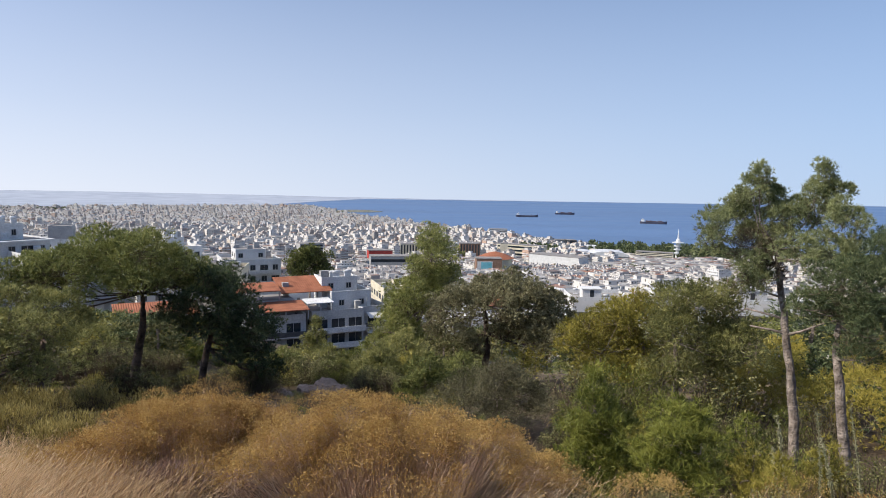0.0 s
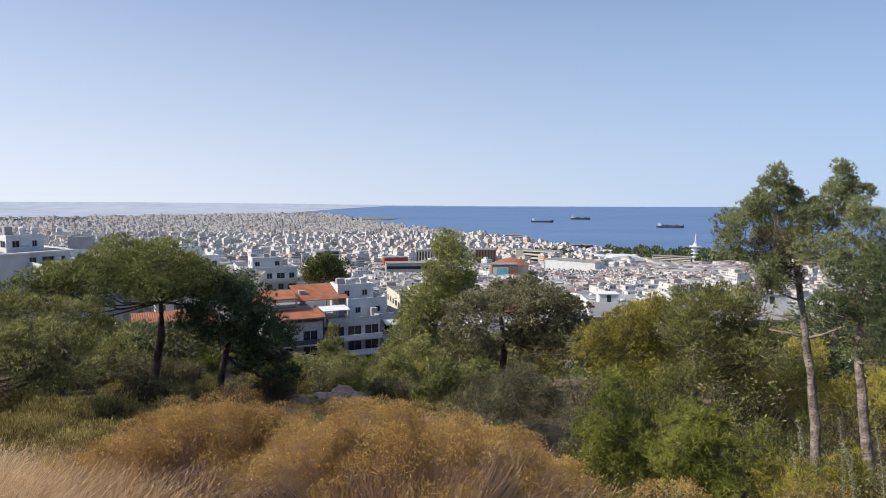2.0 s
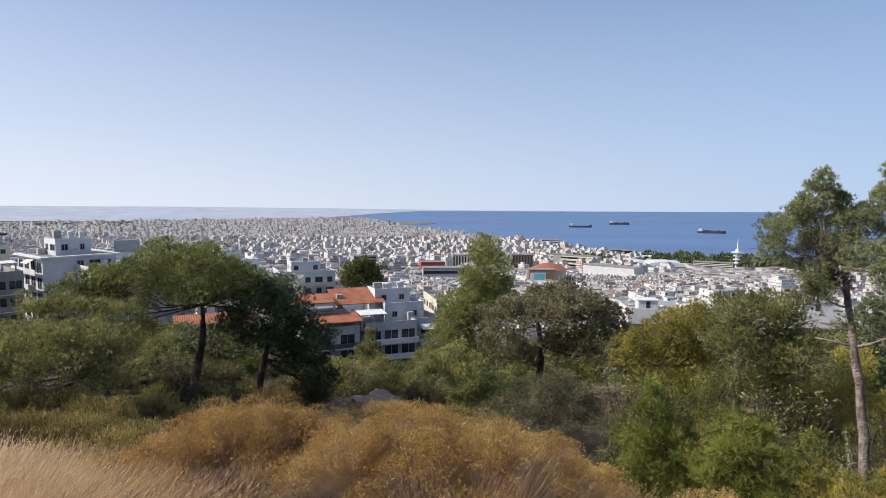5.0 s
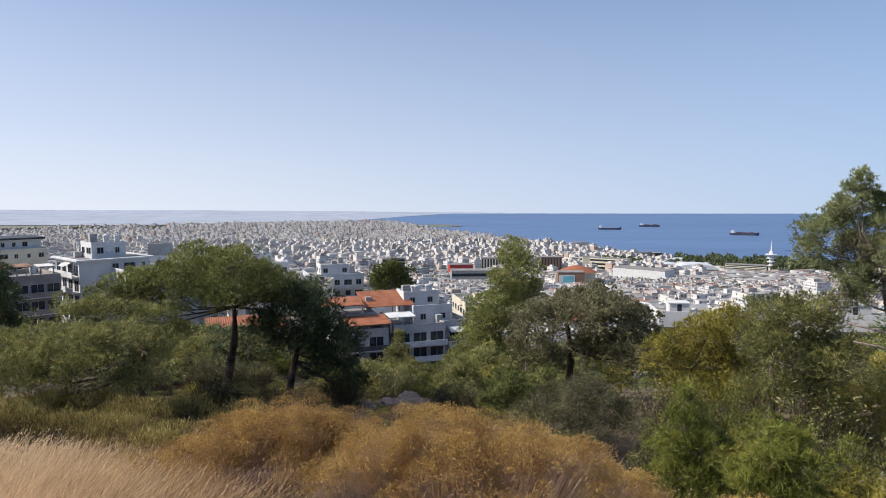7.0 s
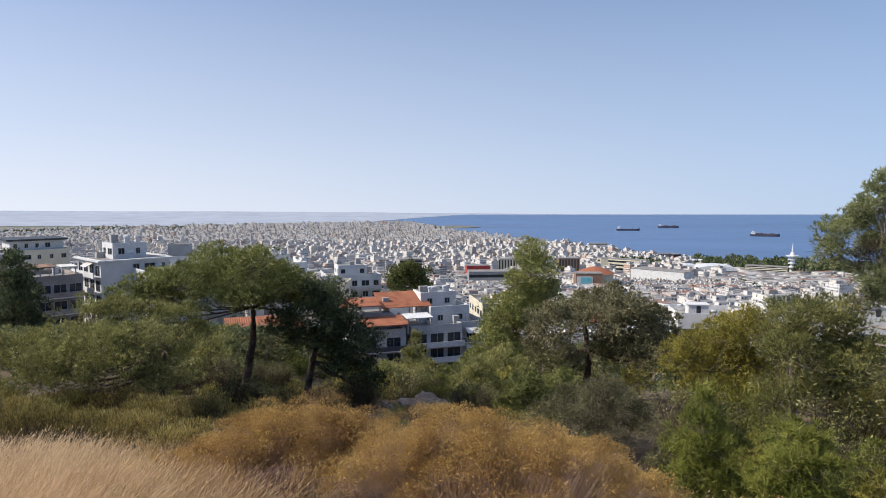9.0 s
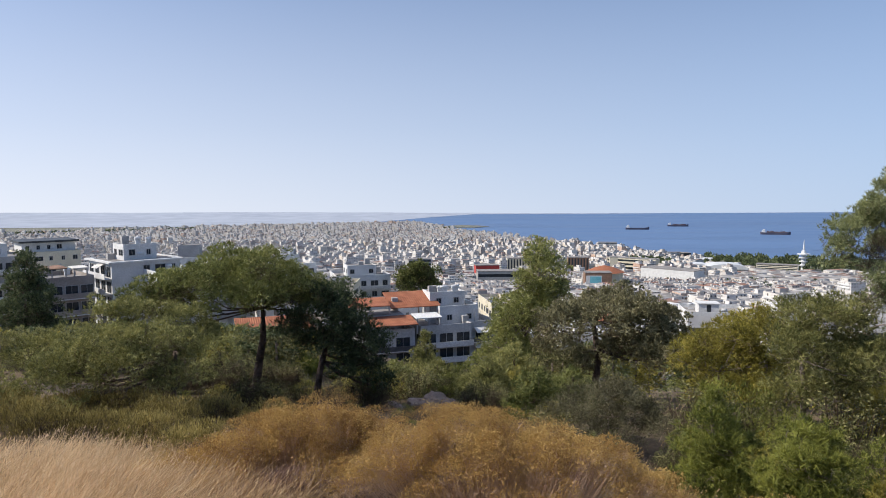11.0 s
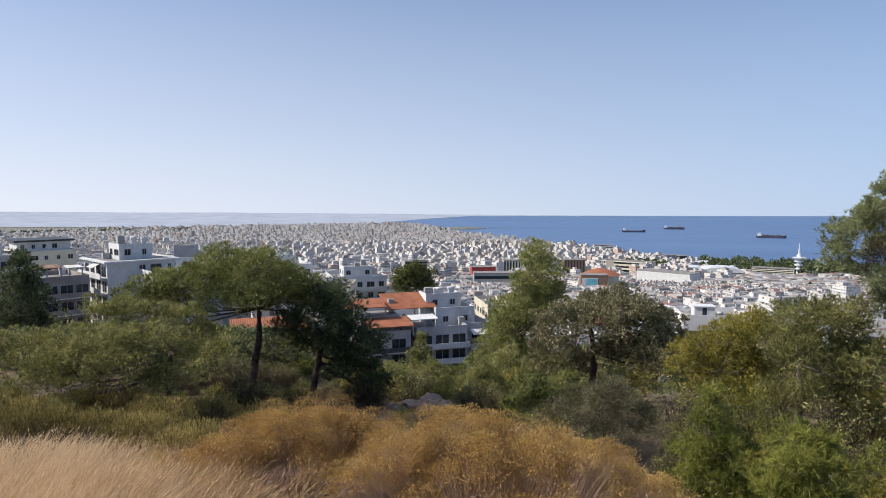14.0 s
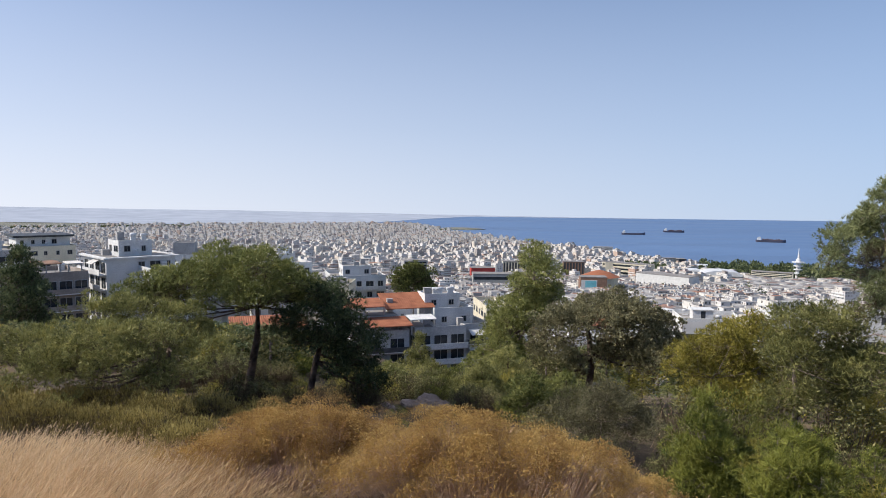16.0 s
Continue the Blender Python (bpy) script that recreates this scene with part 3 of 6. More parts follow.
# ---- trees and bushes ----
def clump_points(rng, blobs, per, flat=0.8, lumps=13, size=0.42):
    """Tuft places over the upper shells of small lumps set round each clump, and the way that each one points."""
    P, D = [], []
    for x, y, z, rx, ry, rz in blobs:
        n = max(12, int(per * (rx * ry + rx * rz + ry * rz) / 3))
        R = np.array([rx, ry, rz])
        u = unit(rng.normal(0, 1, (lumps, 3)))
        u[:, 2] = np.where(u[:, 2] < -0.55, -u[:, 2], u[:, 2])
        mid = np.array([x, y, z]) + u * R * rng.uniform(0.5, 1.0, (lumps, 1))
        big = size * rng.uniform(0.6, 1.4, lumps)
        share = big ** 2 / (big ** 2).sum()
        i = rng.choice(lumps, n, p=share)
        w = unit(rng.normal(0, 1, (n, 3)) + np.array([0, 0, 0.35]))
        w[:, 2] = np.where(w[:, 2] < -0.65, -w[:, 2], w[:, 2])
        r0 = (R * 0.3 + R.mean() * 0.7)
        depth = np.where(rng.random(n) < 0.8, rng.uniform(0.72, 1.0, n), rng.uniform(0.1, 1.12, n))
        P.append(mid[i] + w * r0 * (big[i] * depth)[:, None])
        D.append(unit(w * 0.8 + u[i] * 0.3 + np.array([0, 0, flat]) * 0.45))
    return np.concatenate(P), np.concatenate(D)


def tree(name, where, label, category, stem, blobs, needles, per=260, k=9, length=0.13, width=0.012, thick=0.16, seed=1, splay=0.6, kind_of="blade", sides=9, group="", depth=0.8, twigs=True, fill=True, limbs=True, bark=None):
    """A trunk that tapers, a limb into each clump, and a crown of small blades. Clumps: across, height, half width, half height."""
    rng = np.random.default_rng(seed)
    x0, y0, z0 = where
    a = math.atan2(x0, y0)
    top = thing(name, (x0, y0, float(land(x0, y0)) - 0.05), label, category, group, -math.degrees(a))
    lift = z0 - (float(land(x0, y0)) - 0.05)
    full = []
    wide = max(abs(b[0]) + b[2] for b in blobs)
    for bx, bz, rx, rz in blobs:
        y = rng.uniform(-1, 1) * depth * math.sqrt(max(wide ** 2 * 0.5 - bx * bx * 0.4, 0.1)) * 0.8
        full.append((bx, y, bz + lift, rx, (rx + rz) / 2 * 1.15, rz))
    for bx, y, bz, rx, ry, rz in list(full):
        if fill:
            full.append((bx * 0.8 + rng.normal(0, 0.15) * rx, -y * 0.9 + rng.normal(0, 0.2) * ry, bz - rng.uniform(0.0, 0.35) * rz, rx * 0.9, ry * 0.9, rz * 0.85))
    pts = [(0, 0, 0)] + [(sx, 0, sz + lift) for sx, sz in stem]
    path = []
    for p, q in zip(pts, pts[1:]):
        for f in np.linspace(0, 1, 5)[:-1]:
            path.append(Vector(p).lerp(Vector(q), f) + Vector((rng.normal(0, thick * 0.12), rng.normal(0, thick * 0.12), 0)))
    path.append(Vector(pts[-1]))
    path[0] = Vector((0, 0, -0.15))
    m = len(path)
    radii = [thick * (1.25 if i == 0 else 1.0) * (1 - 0.6 * i / (m - 1)) for i in range(m)]
    bm = bmesh.new()
    tube(bm, path, radii, sides, 0.08, rng)
    part("trunk", bm, bark or M_BARK, top)
    for bx, by, bz, rx, ry, rz in full[:len(blobs) if limbs else 0]:
        bm = bmesh.new()
        c = Vector((bx, by, bz))
        best = min(range(m), key=lambda i: (path[i] - c).length + (1.5 if path[i].z > bz else 0) + (2.0 if i < m * 0.35 else 0))
        s = path[best]
        bend = s.lerp(c, 0.5) + Vector((rng.normal(0, 0.08), rng.normal(0, 0.08), -0.12 * (c - s).length))
        w = max(0.01, radii[best] * 0.46)
        e = c + Vector((0, 0, -0.15 * rz))
        tube(bm, [s, s.lerp(bend, 0.6), bend, bend.lerp(e, 0.6), e], [w, w * 0.85, w * 0.65, w * 0.45, w * 0.22], 6)
        for _ in range(7 if twigs else 0):
            u = Vector(unit(rng.normal(0, 1, 3)))
            q = e + Vector((u.x * rx, u.y * ry, abs(u.z) * rz)) * 0.8
            tube(bm, [e, e.lerp(q, 0.5) + Vector((0, 0, -0.04)), q], [w * 0.25, w * 0.16, w * 0.07], 4)
        part("limb", bm, bark or M_BARK, top)
    P, D = clump_points(rng, full, per, 0.8, 24, 0.3)
    P, D = np.repeat(P, k, 0), np.repeat(D, k, 0)
    if kind_of == "blade":
        T = blades(rng, P, D, length * 0.78, width, splay, 0.9)
    else:
        P = P + rng.normal(0, length * 0.9, P.shape)
        T = leaves(rng, P, D, length, width, 0.9, 1.6)
    place("crown", tris("crown", T), needles, top)
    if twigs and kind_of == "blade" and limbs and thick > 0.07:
        # Dark twigs in the lower core also stand in for the crown's inner shade.
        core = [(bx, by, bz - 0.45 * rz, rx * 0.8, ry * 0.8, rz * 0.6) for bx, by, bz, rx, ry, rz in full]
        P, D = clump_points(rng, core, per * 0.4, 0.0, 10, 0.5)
        place("dead_wood", tris("dead_wood", blades(rng, P, D, length * 1.7, width * 0.8, 0.9)), M_TWIG_DARK, top, "bare brown inner twigs and cones that deepen crown shade")
    return top


def shrub(name, where, label, category, blobs, leaf, twig, per, length, width, twig_n, upright=0.0, seed=1, group="", depth=1.0, kind_of="leaf"):
    """A bush with no trunk: thin stems that rise from the base, and small leaves on the outside. Clumps: across, height, half width, half height."""
    rng = np.random.default_rng(seed)
    x0, y0, z0 = where
    a = math.atan2(x0, y0)
    ground = float(land(x0, y0)) - 0.03
    top = thing(name, (x0, y0, ground), label, category, group, -math.degrees(a))
    lift = z0 - ground
    full = []
    for bx, bz, rx, rz in blobs:
        full.append((bx, rng.uniform(-0.25, 0.25) * depth, bz + lift, rx, rx * 0.75 * depth, rz))
        full.append((bx * 0.9, rng.uniform(0.2, 0.5) * depth, bz + lift - 0.2 * rz, rx, rx * 0.8 * depth, rz * 0.9))
    P, D = clump_points(rng, full, per, 0.8 + upright, 24, 0.3)
    keep = P[:, 2] > 0.02
    P, D = P[keep], D[keep]
    if kind_of == "leaf":
        T = leaves(rng, P, D, length, width, 0.9)
    else:
        T = blades(rng, P, D + np.array([0, 0, upright]), length, width, 0.35)
    place("foliage", tris("foliage", T), leaf, top)
    Q, E = clump_points(rng, full, twig_n, 1.0, 20, 0.3)
    Q = Q[Q[:, 2] > 0.05]
    root = np.stack([Q[:, 0] * 0.75, Q[:, 1] * 0.75, Q[:, 2] * 0.35], 1) + rng.normal(0, 0.03, Q.shape)
    way = Q - root
    side = unit(np.cross(way, rng.normal(0, 1, way.shape))) * (width * 0.22)
    T = np.stack([root - side, root + side, Q + way * 0.03], 1)
    fork = root + way * rng.uniform(0.5, 0.9, (len(Q), 1))
    spur = blades(rng, np.repeat(fork, 2, 0), np.repeat(unit(way), 2, 0), 0.09, width * 0.3, 0.8)
    place("stem_mass", tris("stem_mass", np.concatenate([T, spur])), twig, top)
    return top


tree("pine_tree", (-5.163, 17.895, -3.682), "umbrella-shaped pine with a flat dark green crown and forked trunk", "pine tree", [(0.283, 1.46), (0.291, 2.272)],
     [(-1.289, 3.017, 1.028, 0.447), (-2.071, 2.816, 0.931, 0.417), (-0.335, 3.315, 1.11, 0.484), (0.499, 3.502, 0.76, 0.387), (0.983, 3.054, 0.849, 0.417), (-0.626, 2.675, 0.931, 0.35), (0.201, 2.816, 0.931, 0.305), (-2.637, 2.712, 0.507, 0.35), (-1.699, 2.377, 0.678, 0.276), (1.5, 2.75, 0.6, 0.36), (1.05, 2.5, 0.65, 0.34), (0.2, 2.45, 0.7, 0.3), (1.75, 2.35, 0.45, 0.34), (-2.7, 2.35, 0.55, 0.35)],
     M_NEEDLE, 1670, 8, 0.127, 0.0153, 0.127, 11, bark=M_BARK_DARK)
tree("pine_tree", (-3.533, 17.773, -3.768), "dark green pine leaning over the slope", "pine tree", [(0.189, 0.997), (0.385, 1.721)],
     [(0.536, 2.733, 0.604, 0.423), (0.038, 2.167, 0.831, 0.483), (0.883, 2.144, 0.725, 0.574), (1.238, 1.548, 0.725, 0.634), (0.31, 1.578, 0.755, 0.453), (1.45, 1.065, 0.423, 0.453), (-0.528, 1.827, 0.528, 0.378), (1.45, 0.7, 0.5, 0.42), (0.95, 0.95, 0.5, 0.4), (1.0, 1.55, 0.7, 0.5), (1.75, 0.45, 0.4, 0.35)],
     M_NEEDLE_BLUE, 1347, 8, 0.128, 0.0155, 0.113, 12, bark=M_BARK_DARK)
tree("pine_tree", (-5.943, 14.449, -2.93), "low spreading pine with olive green needles", "pine tree", [(0.114, 0.795), (0.149, 1.328)],
     [(-1.306, 1.69, 0.781, 0.454), (-0.483, 1.732, 0.909, 0.412), (0.376, 1.548, 0.71, 0.454), (-1.626, 1.157, 0.71, 0.518), (-0.717, 1.051, 0.909, 0.518), (0.248, 0.959, 0.582, 0.391), (-2.251, 1.065, 0.646, 0.582), (0.987, 1.264, 0.582, 0.518), (-2.655, 1.171, 0.518, 0.518), (-2.059, 0.568, 0.497, 0.284), (-3.053, 0.639, 0.568, 0.426)],
     M_NEEDLE_OLIVE, 1524, 8, 0.114, 0.0138, 0.099, 13, bark=M_BARK_DARK)
tree("pine_tree", (-7.22, 29.12, -7.36), "bushy young pines below the taller pines", "pine tree", [(-0.08, 1.82)],
     [(-0.2, 1.46, 1.25, 0.95), (1.07, 1.15, 1.25, 0.75), (2.83, 0.62, 1.12, 0.55), (-1.33, 1.9, 1.0, 1.0), (-1.91, 0.76, 1.0, 0.62), (-3.1, 1.1, 1.0, 0.87)],
     M_NEEDLE_YOUNG, 603, 8, 0.18, 0.0226, 0.1, 14)
tree("conifer_tree", (-31.56, 51.03, -9.25), "dark dense conifer beside the apartment houses", "conifer", [(0.25, 4.15)],
     [(0.32, 5.71, 0.9, 0.8), (0.27, 4.64, 1.39, 1.0), (0.29, 3.52, 1.79, 1.2), (-0.08, 2.1, 2.24, 1.49), (0.73, 0.34, 2.24, 1.74), (-0.7, 0.08, 1.99, 2.49)],
     M_NEEDLE_BLUE, 240, 7, 0.3, 0.0607, 0.2, 15)
tree("pine_tree", (-1.38, 35.97, -9.38), "bright green cone-shaped young pine", "pine tree", [(0.01, 2.74)],
     [(0.01, 3.25, 0.33, 0.48), (-0.05, 2.51, 0.72, 0.54), (-0.2, 1.71, 1.2, 0.66), (-0.64, 0.91, 1.49, 0.66), (0.97, 0.95, 1.2, 0.6), (-1.37, 1.52, 0.75, 0.54)],
     M_NEEDLE_OLIVE, 549, 8, 0.2, 0.0267, 0.1, 16)
tree("pine_tree", (3.67, 30.78, -8.26), "tall pointed pine with upright green crown", "pine tree", [(0.08, 4.33), (0.15, 6.5)],
     [(0.18, 7.07, 0.79, 0.53), (0.31, 6.33, 1.22, 0.74), (-0.05, 5.58, 1.22, 0.74), (0.81, 5.34, 0.97, 0.74), (-0.49, 4.69, 1.16, 0.74), (-0.78, 3.80, 1.37, 0.89), (0.45, 4.33, 1.37, 0.89), (-1.02, 2.79, 1.22, 0.89), (-1.26, 1.76, 1.37, 1.03), (-1.76, 0.98, 1.52, 0.83), (-0.27, 2.29, 1.37, 1.03), (-2.77, 0.58, 1.37, 0.74), (-1.5, 3.3, 0.95, 0.7), (-1.2, 4.4, 0.8, 0.6), (-2.2, 1.9, 1.1, 0.8), (-2.6, 1.2, 1.1, 0.7)],
     M_NEEDLE, 603, 8, 0.19, 0.0246, 0.16, 17)
tree("broadleaf_tree", (5.21, 25.47, -6.03), "broad tree with dull grey-green crown and brown cones", "tree", [(0.07, 1.8), (-0.05, 2.84)],
     [(-0.7, 3.2, 0.8, 0.5), (0.75, 3.55, 0.95, 0.56), (1.68, 3.4, 0.9, 0.56), (-1.16, 2.8, 1.08, 0.76), (0.25, 3.06, 1.19, 0.76), (1.84, 2.92, 1.19, 0.76), (2.8, 2.77, 0.69, 0.54), (-1.56, 1.73, 0.91, 0.76), (1.07, 1.85, 1.3, 0.76), (2.25, 1.92, 1.08, 0.76), (-0.53, 1.24, 0.76, 0.6), (3.2, 2.15, 0.47, 0.54)],
     M_LEAF_CONE, 980, 7, 0.12, 0.038, 0.16, 18, bark=M_BARK_DARK)
tree("olive_bush", (3.20, 14.14, -3.64), "grey-green olive bush with small leaves", "bush", [(-0.01, 0.59)],
     [(-0.02, 1.04, 0.54, 0.39), (-0.58, 0.67, 0.54, 0.42), (0.54, 0.87, 0.54, 0.42), (0.94, 0.53, 0.46, 0.36), (-1.1, 0.5, 0.39, 0.34), (-0.01, 0.36, 0.72, 0.36)],
     M_LEAF_GREY, 2013, 6, 0.055, 0.0144, 0.05, 19, kind_of="leaf")
tree("pine_tree", (7.47, 19.63, -4.77), "yellow-green pine with a rounded crown", "pine tree", [(0.04, 1.23)],
     [(-0.36, 2.01, 0.78, 0.52), (-0.8, 1.48, 0.56, 0.52), (0.45, 2.39, 0.87, 0.49), (1.16, 2.6, 0.87, 0.49), (0.69, 1.61, 1.05, 0.7), (-0.4, 0.86, 0.61, 0.52), (1.87, 2.43, 0.78, 0.52), (1.28, 1.04, 0.87, 0.61)],
     M_NEEDLE_YELLOW, 951, 8, 0.15, 0.0164, 0.1, 20)
tree("pine_tree", (8.55, 16.97, -4.26), "olive green pine in a thicket on the slope", "pine tree", [(0.03, 1.0), (-0.06, 1.69)],
     [(-0.1, 2.73, 0.87, 0.39), (0.56, 2.86, 0.79, 0.44), (1.15, 2.77, 0.63, 0.6), (-0.07, 1.97, 0.95, 0.6), (0.9, 1.8, 0.95, 0.66), (-0.29, 0.96, 0.79, 0.63), (0.64, 0.94, 0.95, 0.63), (1.53, 1.74, 0.63, 0.87)],
     M_NEEDLE_OLIVE, 1024, 8, 0.15, 0.0144, 0.1, 21)
tree("pine_sapling", (3.59, 9.33, -2.57), "bright green pine sapling with long needles", "pine sapling", [(-0.06, 0.78), (-0.11, 1.25)],
     [(-0.11, 1.34, 0.15, 0.18), (-0.14, 1.01, 0.32, 0.27), (0.07, 0.72, 0.4, 0.28), (-0.22, 0.6, 0.35, 0.28), (-0.01, 0.3, 0.5, 0.32), (0.34, 0.51, 0.32, 0.28), (-0.25, 0.0, 0.42, 0.3), (0.3, 0.0, 0.45, 0.3), (0.0, -0.3, 0.5, 0.28)],
     M_NEEDLE_YOUNG, 2250, 10, 0.12, 0.0081, 0.035, 22)
tree("pine_sapling", (4.19, 7.97, -2.13), "bright yellow-green pine sapling beside the path", "pine sapling", [(-0.05, 0.5)],
     [(-0.12, 0.88, 0.19, 0.16), (0.1, 0.8, 0.21, 0.18), (-0.14, 0.58, 0.3, 0.25), (0.17, 0.53, 0.34, 0.25), (-0.13, 0.27, 0.37, 0.25), (-0.48, 0.2, 0.25, 0.22), (0.2, 0.1, 0.4, 0.25), (-0.2, -0.1, 0.42, 0.25), (0.1, -0.3, 0.42, 0.22)],
     M_NEEDLE_YOUNG, 2550, 10, 0.12, 0.0081, 0.03, 23)
tree("pine_tree", (8.41, 11.81, -3.72), "tall pine with bare lower trunk and double crown", "pine tree", [(-0.11, 1.35), (-0.29, 2.41), (-0.46, 3.46), (-0.55, 4.09)],
     [(-0.9, 5.4, 0.22, 0.26), (-1.02, 5.12, 0.3, 0.3), (-0.74, 5.02, 0.28, 0.3), (0.14, 5.42, 0.2, 0.32), (0.0, 5.05, 0.32, 0.36), (0.38, 5.0, 0.3, 0.38), (-1.36, 4.74, 0.3, 0.3), (-1.62, 4.44, 0.34, 0.38), (-1.68, 4.06, 0.3, 0.36), (-1.12, 4.66, 0.44, 0.46), (-0.72, 4.74, 0.44, 0.42), (-0.3, 4.66, 0.4, 0.36), (0.06, 4.66, 0.42, 0.4), (0.46, 4.64, 0.34, 0.46), (-1.0, 4.1, 0.46, 0.46), (-0.5, 4.18, 0.42, 0.4), (-0.1, 4.1, 0.4, 0.4), (-0.98, 3.66, 0.34, 0.42), (-0.78, 3.4, 0.26, 0.34), (0.4, 4.1, 0.4, 0.42)],
     M_NEEDLE_GREY, 4200, 11, 0.095, 0.0088, 0.1, 24, fill=False)
tree("pine_tree", (8.21, 10.08, -3.36), "dark pine with a straight bare trunk", "pine tree", [(-0.27, 1.52), (-0.38, 2.35), (-0.33, 3.01)],
     [(-0.43, 3.37, 0.59, 0.41), (0.04, 3.41, 0.54, 0.49), (-0.73, 2.97, 0.43, 0.35), (-0.23, 2.83, 0.65, 0.43), (0.18, 2.7, 0.49, 0.52), (-0.04, 2.26, 0.43, 0.27), (0.15, 3.96, 0.3, 0.3)],
     M_NEEDLE_BLUE, 2300, 11, 0.1, 0.0092, 0.095, 25)
tree("pine_tree", (12.65, 16.77, -5.58), "yellow-green pine thicket behind the bare trunks", "pine tree", [(-0.06, 0.93)],
     [(-1.75, 1.28, 0.87, 0.84), (-0.08, 1.23, 1.05, 0.87), (1.07, 1.45, 1.05, 1.05), (-1.03, 2.26, 0.7, 0.66), (-2.45, 0.85, 0.87, 0.87), (1.24, 2.52, 0.7, 0.84)],
     M_NEEDLE_YELLOW, 768, 8, 0.15, 0.0164, 0.1, 26)
bush = shrub("dry_bush", (-1.61, 7.12, -1.46), "rounded dry bush with ochre leaves and bare brown twigs", "bush",
      [(0.06, 0.54, 0.62, 0.25), (-0.5, 0.42, 0.58, 0.26), (0.52, 0.42, 0.56, 0.25), (-0.05, 0.19, 0.85, 0.3), (0.98, 0.3, 0.5, 0.24), (-1.0, 0.25, 0.5, 0.24), (0.4, 0.15, 0.8, 0.25), (-0.5, 0.12, 0.7, 0.22), (1.4, 0.15, 0.45, 0.22), (-1.4, 0.1, 0.45, 0.22), (0.9, 0.0, 0.6, 0.22)],
      M_LEAF_DRY, M_TWIG_DRY, 36000, 0.02, 0.0105, 3000, 0.3, 27)
rng = np.random.default_rng(83)
P, D = clump_points(rng, [(-0.15, -0.68, 0.26, 0.5, 0.22, 0.17), (0.3, -0.72, 0.16, 0.45, 0.2, 0.17), (-0.6, -0.6, 0.14, 0.35, 0.2, 0.15)], 30000, 0.5, 16, 0.5)
place("bare_twig_mass", tris("bare_twig_mass", blades(rng, P, D, 0.085, 0.006, 0.8)), M_TWIG_BARE, bush, "bare purplish brown twigs")
shrub("dry_bush", (0.35, 5.59, -1.07), "wide dry bush with ochre and rust leaves", "bush",
      [(-0.28, 0.59, 0.49, 0.2), (0.18, 0.51, 0.49, 0.21), (0.68, 0.46, 0.4, 0.22), (-0.74, 0.45, 0.4, 0.21), (-0.0, 0.26, 0.84, 0.23), (-1.07, 0.3, 0.33, 0.19), (-0.46, 0.26, 0.51, 0.23), (0.96, 0.37, 0.3, 0.2), (1.3, 0.24, 0.32, 0.2), (1.15, 0.08, 0.45, 0.2)],
      M_LEAF_DRY, M_TWIG_DRY, 44000, 0.0165, 0.0092, 3400, 0.3, 28)
shrub("dry_bush", (0.95, 6.4, float(land(0.95, 6.4))), "low dry bush with ochre leaves beside the wide bush", "bush",
      [(0.0, 0.55, 0.5, 0.25), (0.45, 0.4, 0.4, 0.25), (-0.5, 0.45, 0.45, 0.25), (0, 0.2, 0.7, 0.25)],
      M_LEAF_DRY, M_TWIG_DRY, 24000, 0.021, 0.011, 2000, 0.3, 29)
for i, (x, y, w, h) in enumerate([(-6.1, 10.3, 0.75, 0.42), (-5.3, 10.3, 0.7, 0.45), (-4.5, 10.1, 0.75, 0.5), (-3.5, 9.6, 0.6, 0.5), (-3.4, 8.6, 0.55, 0.38), (-7.0, 11.0, 0.8, 0.45), (-4.9, 11.6, 0.8, 0.6), (-2.4, 11.0, 0.8, 0.55), (-8.4, 12.6, 0.9, 0.45), (-7.2, 13.2, 0.8, 0.5), (-6.0, 13.0, 0.9, 0.55), (-4.6, 13.4, 0.8, 0.5), (-3.4, 13.0, 0.8, 0.5), (-9.4, 14.0, 0.9, 0.4)]):
    shrub("heath_bush", (x, y, float(land(x, y))), "low olive-brown heath bush with upright sprigs", "bush",
          [(0, h * 0.55, w * 0.7, h * 0.5), (-0.4 * w, h * 0.4, w * 0.5, h * 0.45), (0.4 * w, h * 0.4, w * 0.5, h * 0.5)],
          M_HEATH, M_TWIG_DARK, 6500 if i < 8 else 3800, 0.065, 0.012 if i < 8 else 0.018, 900, 0.5, 60 + i, "heath bushes at the grass edge", 1.0, "blade")
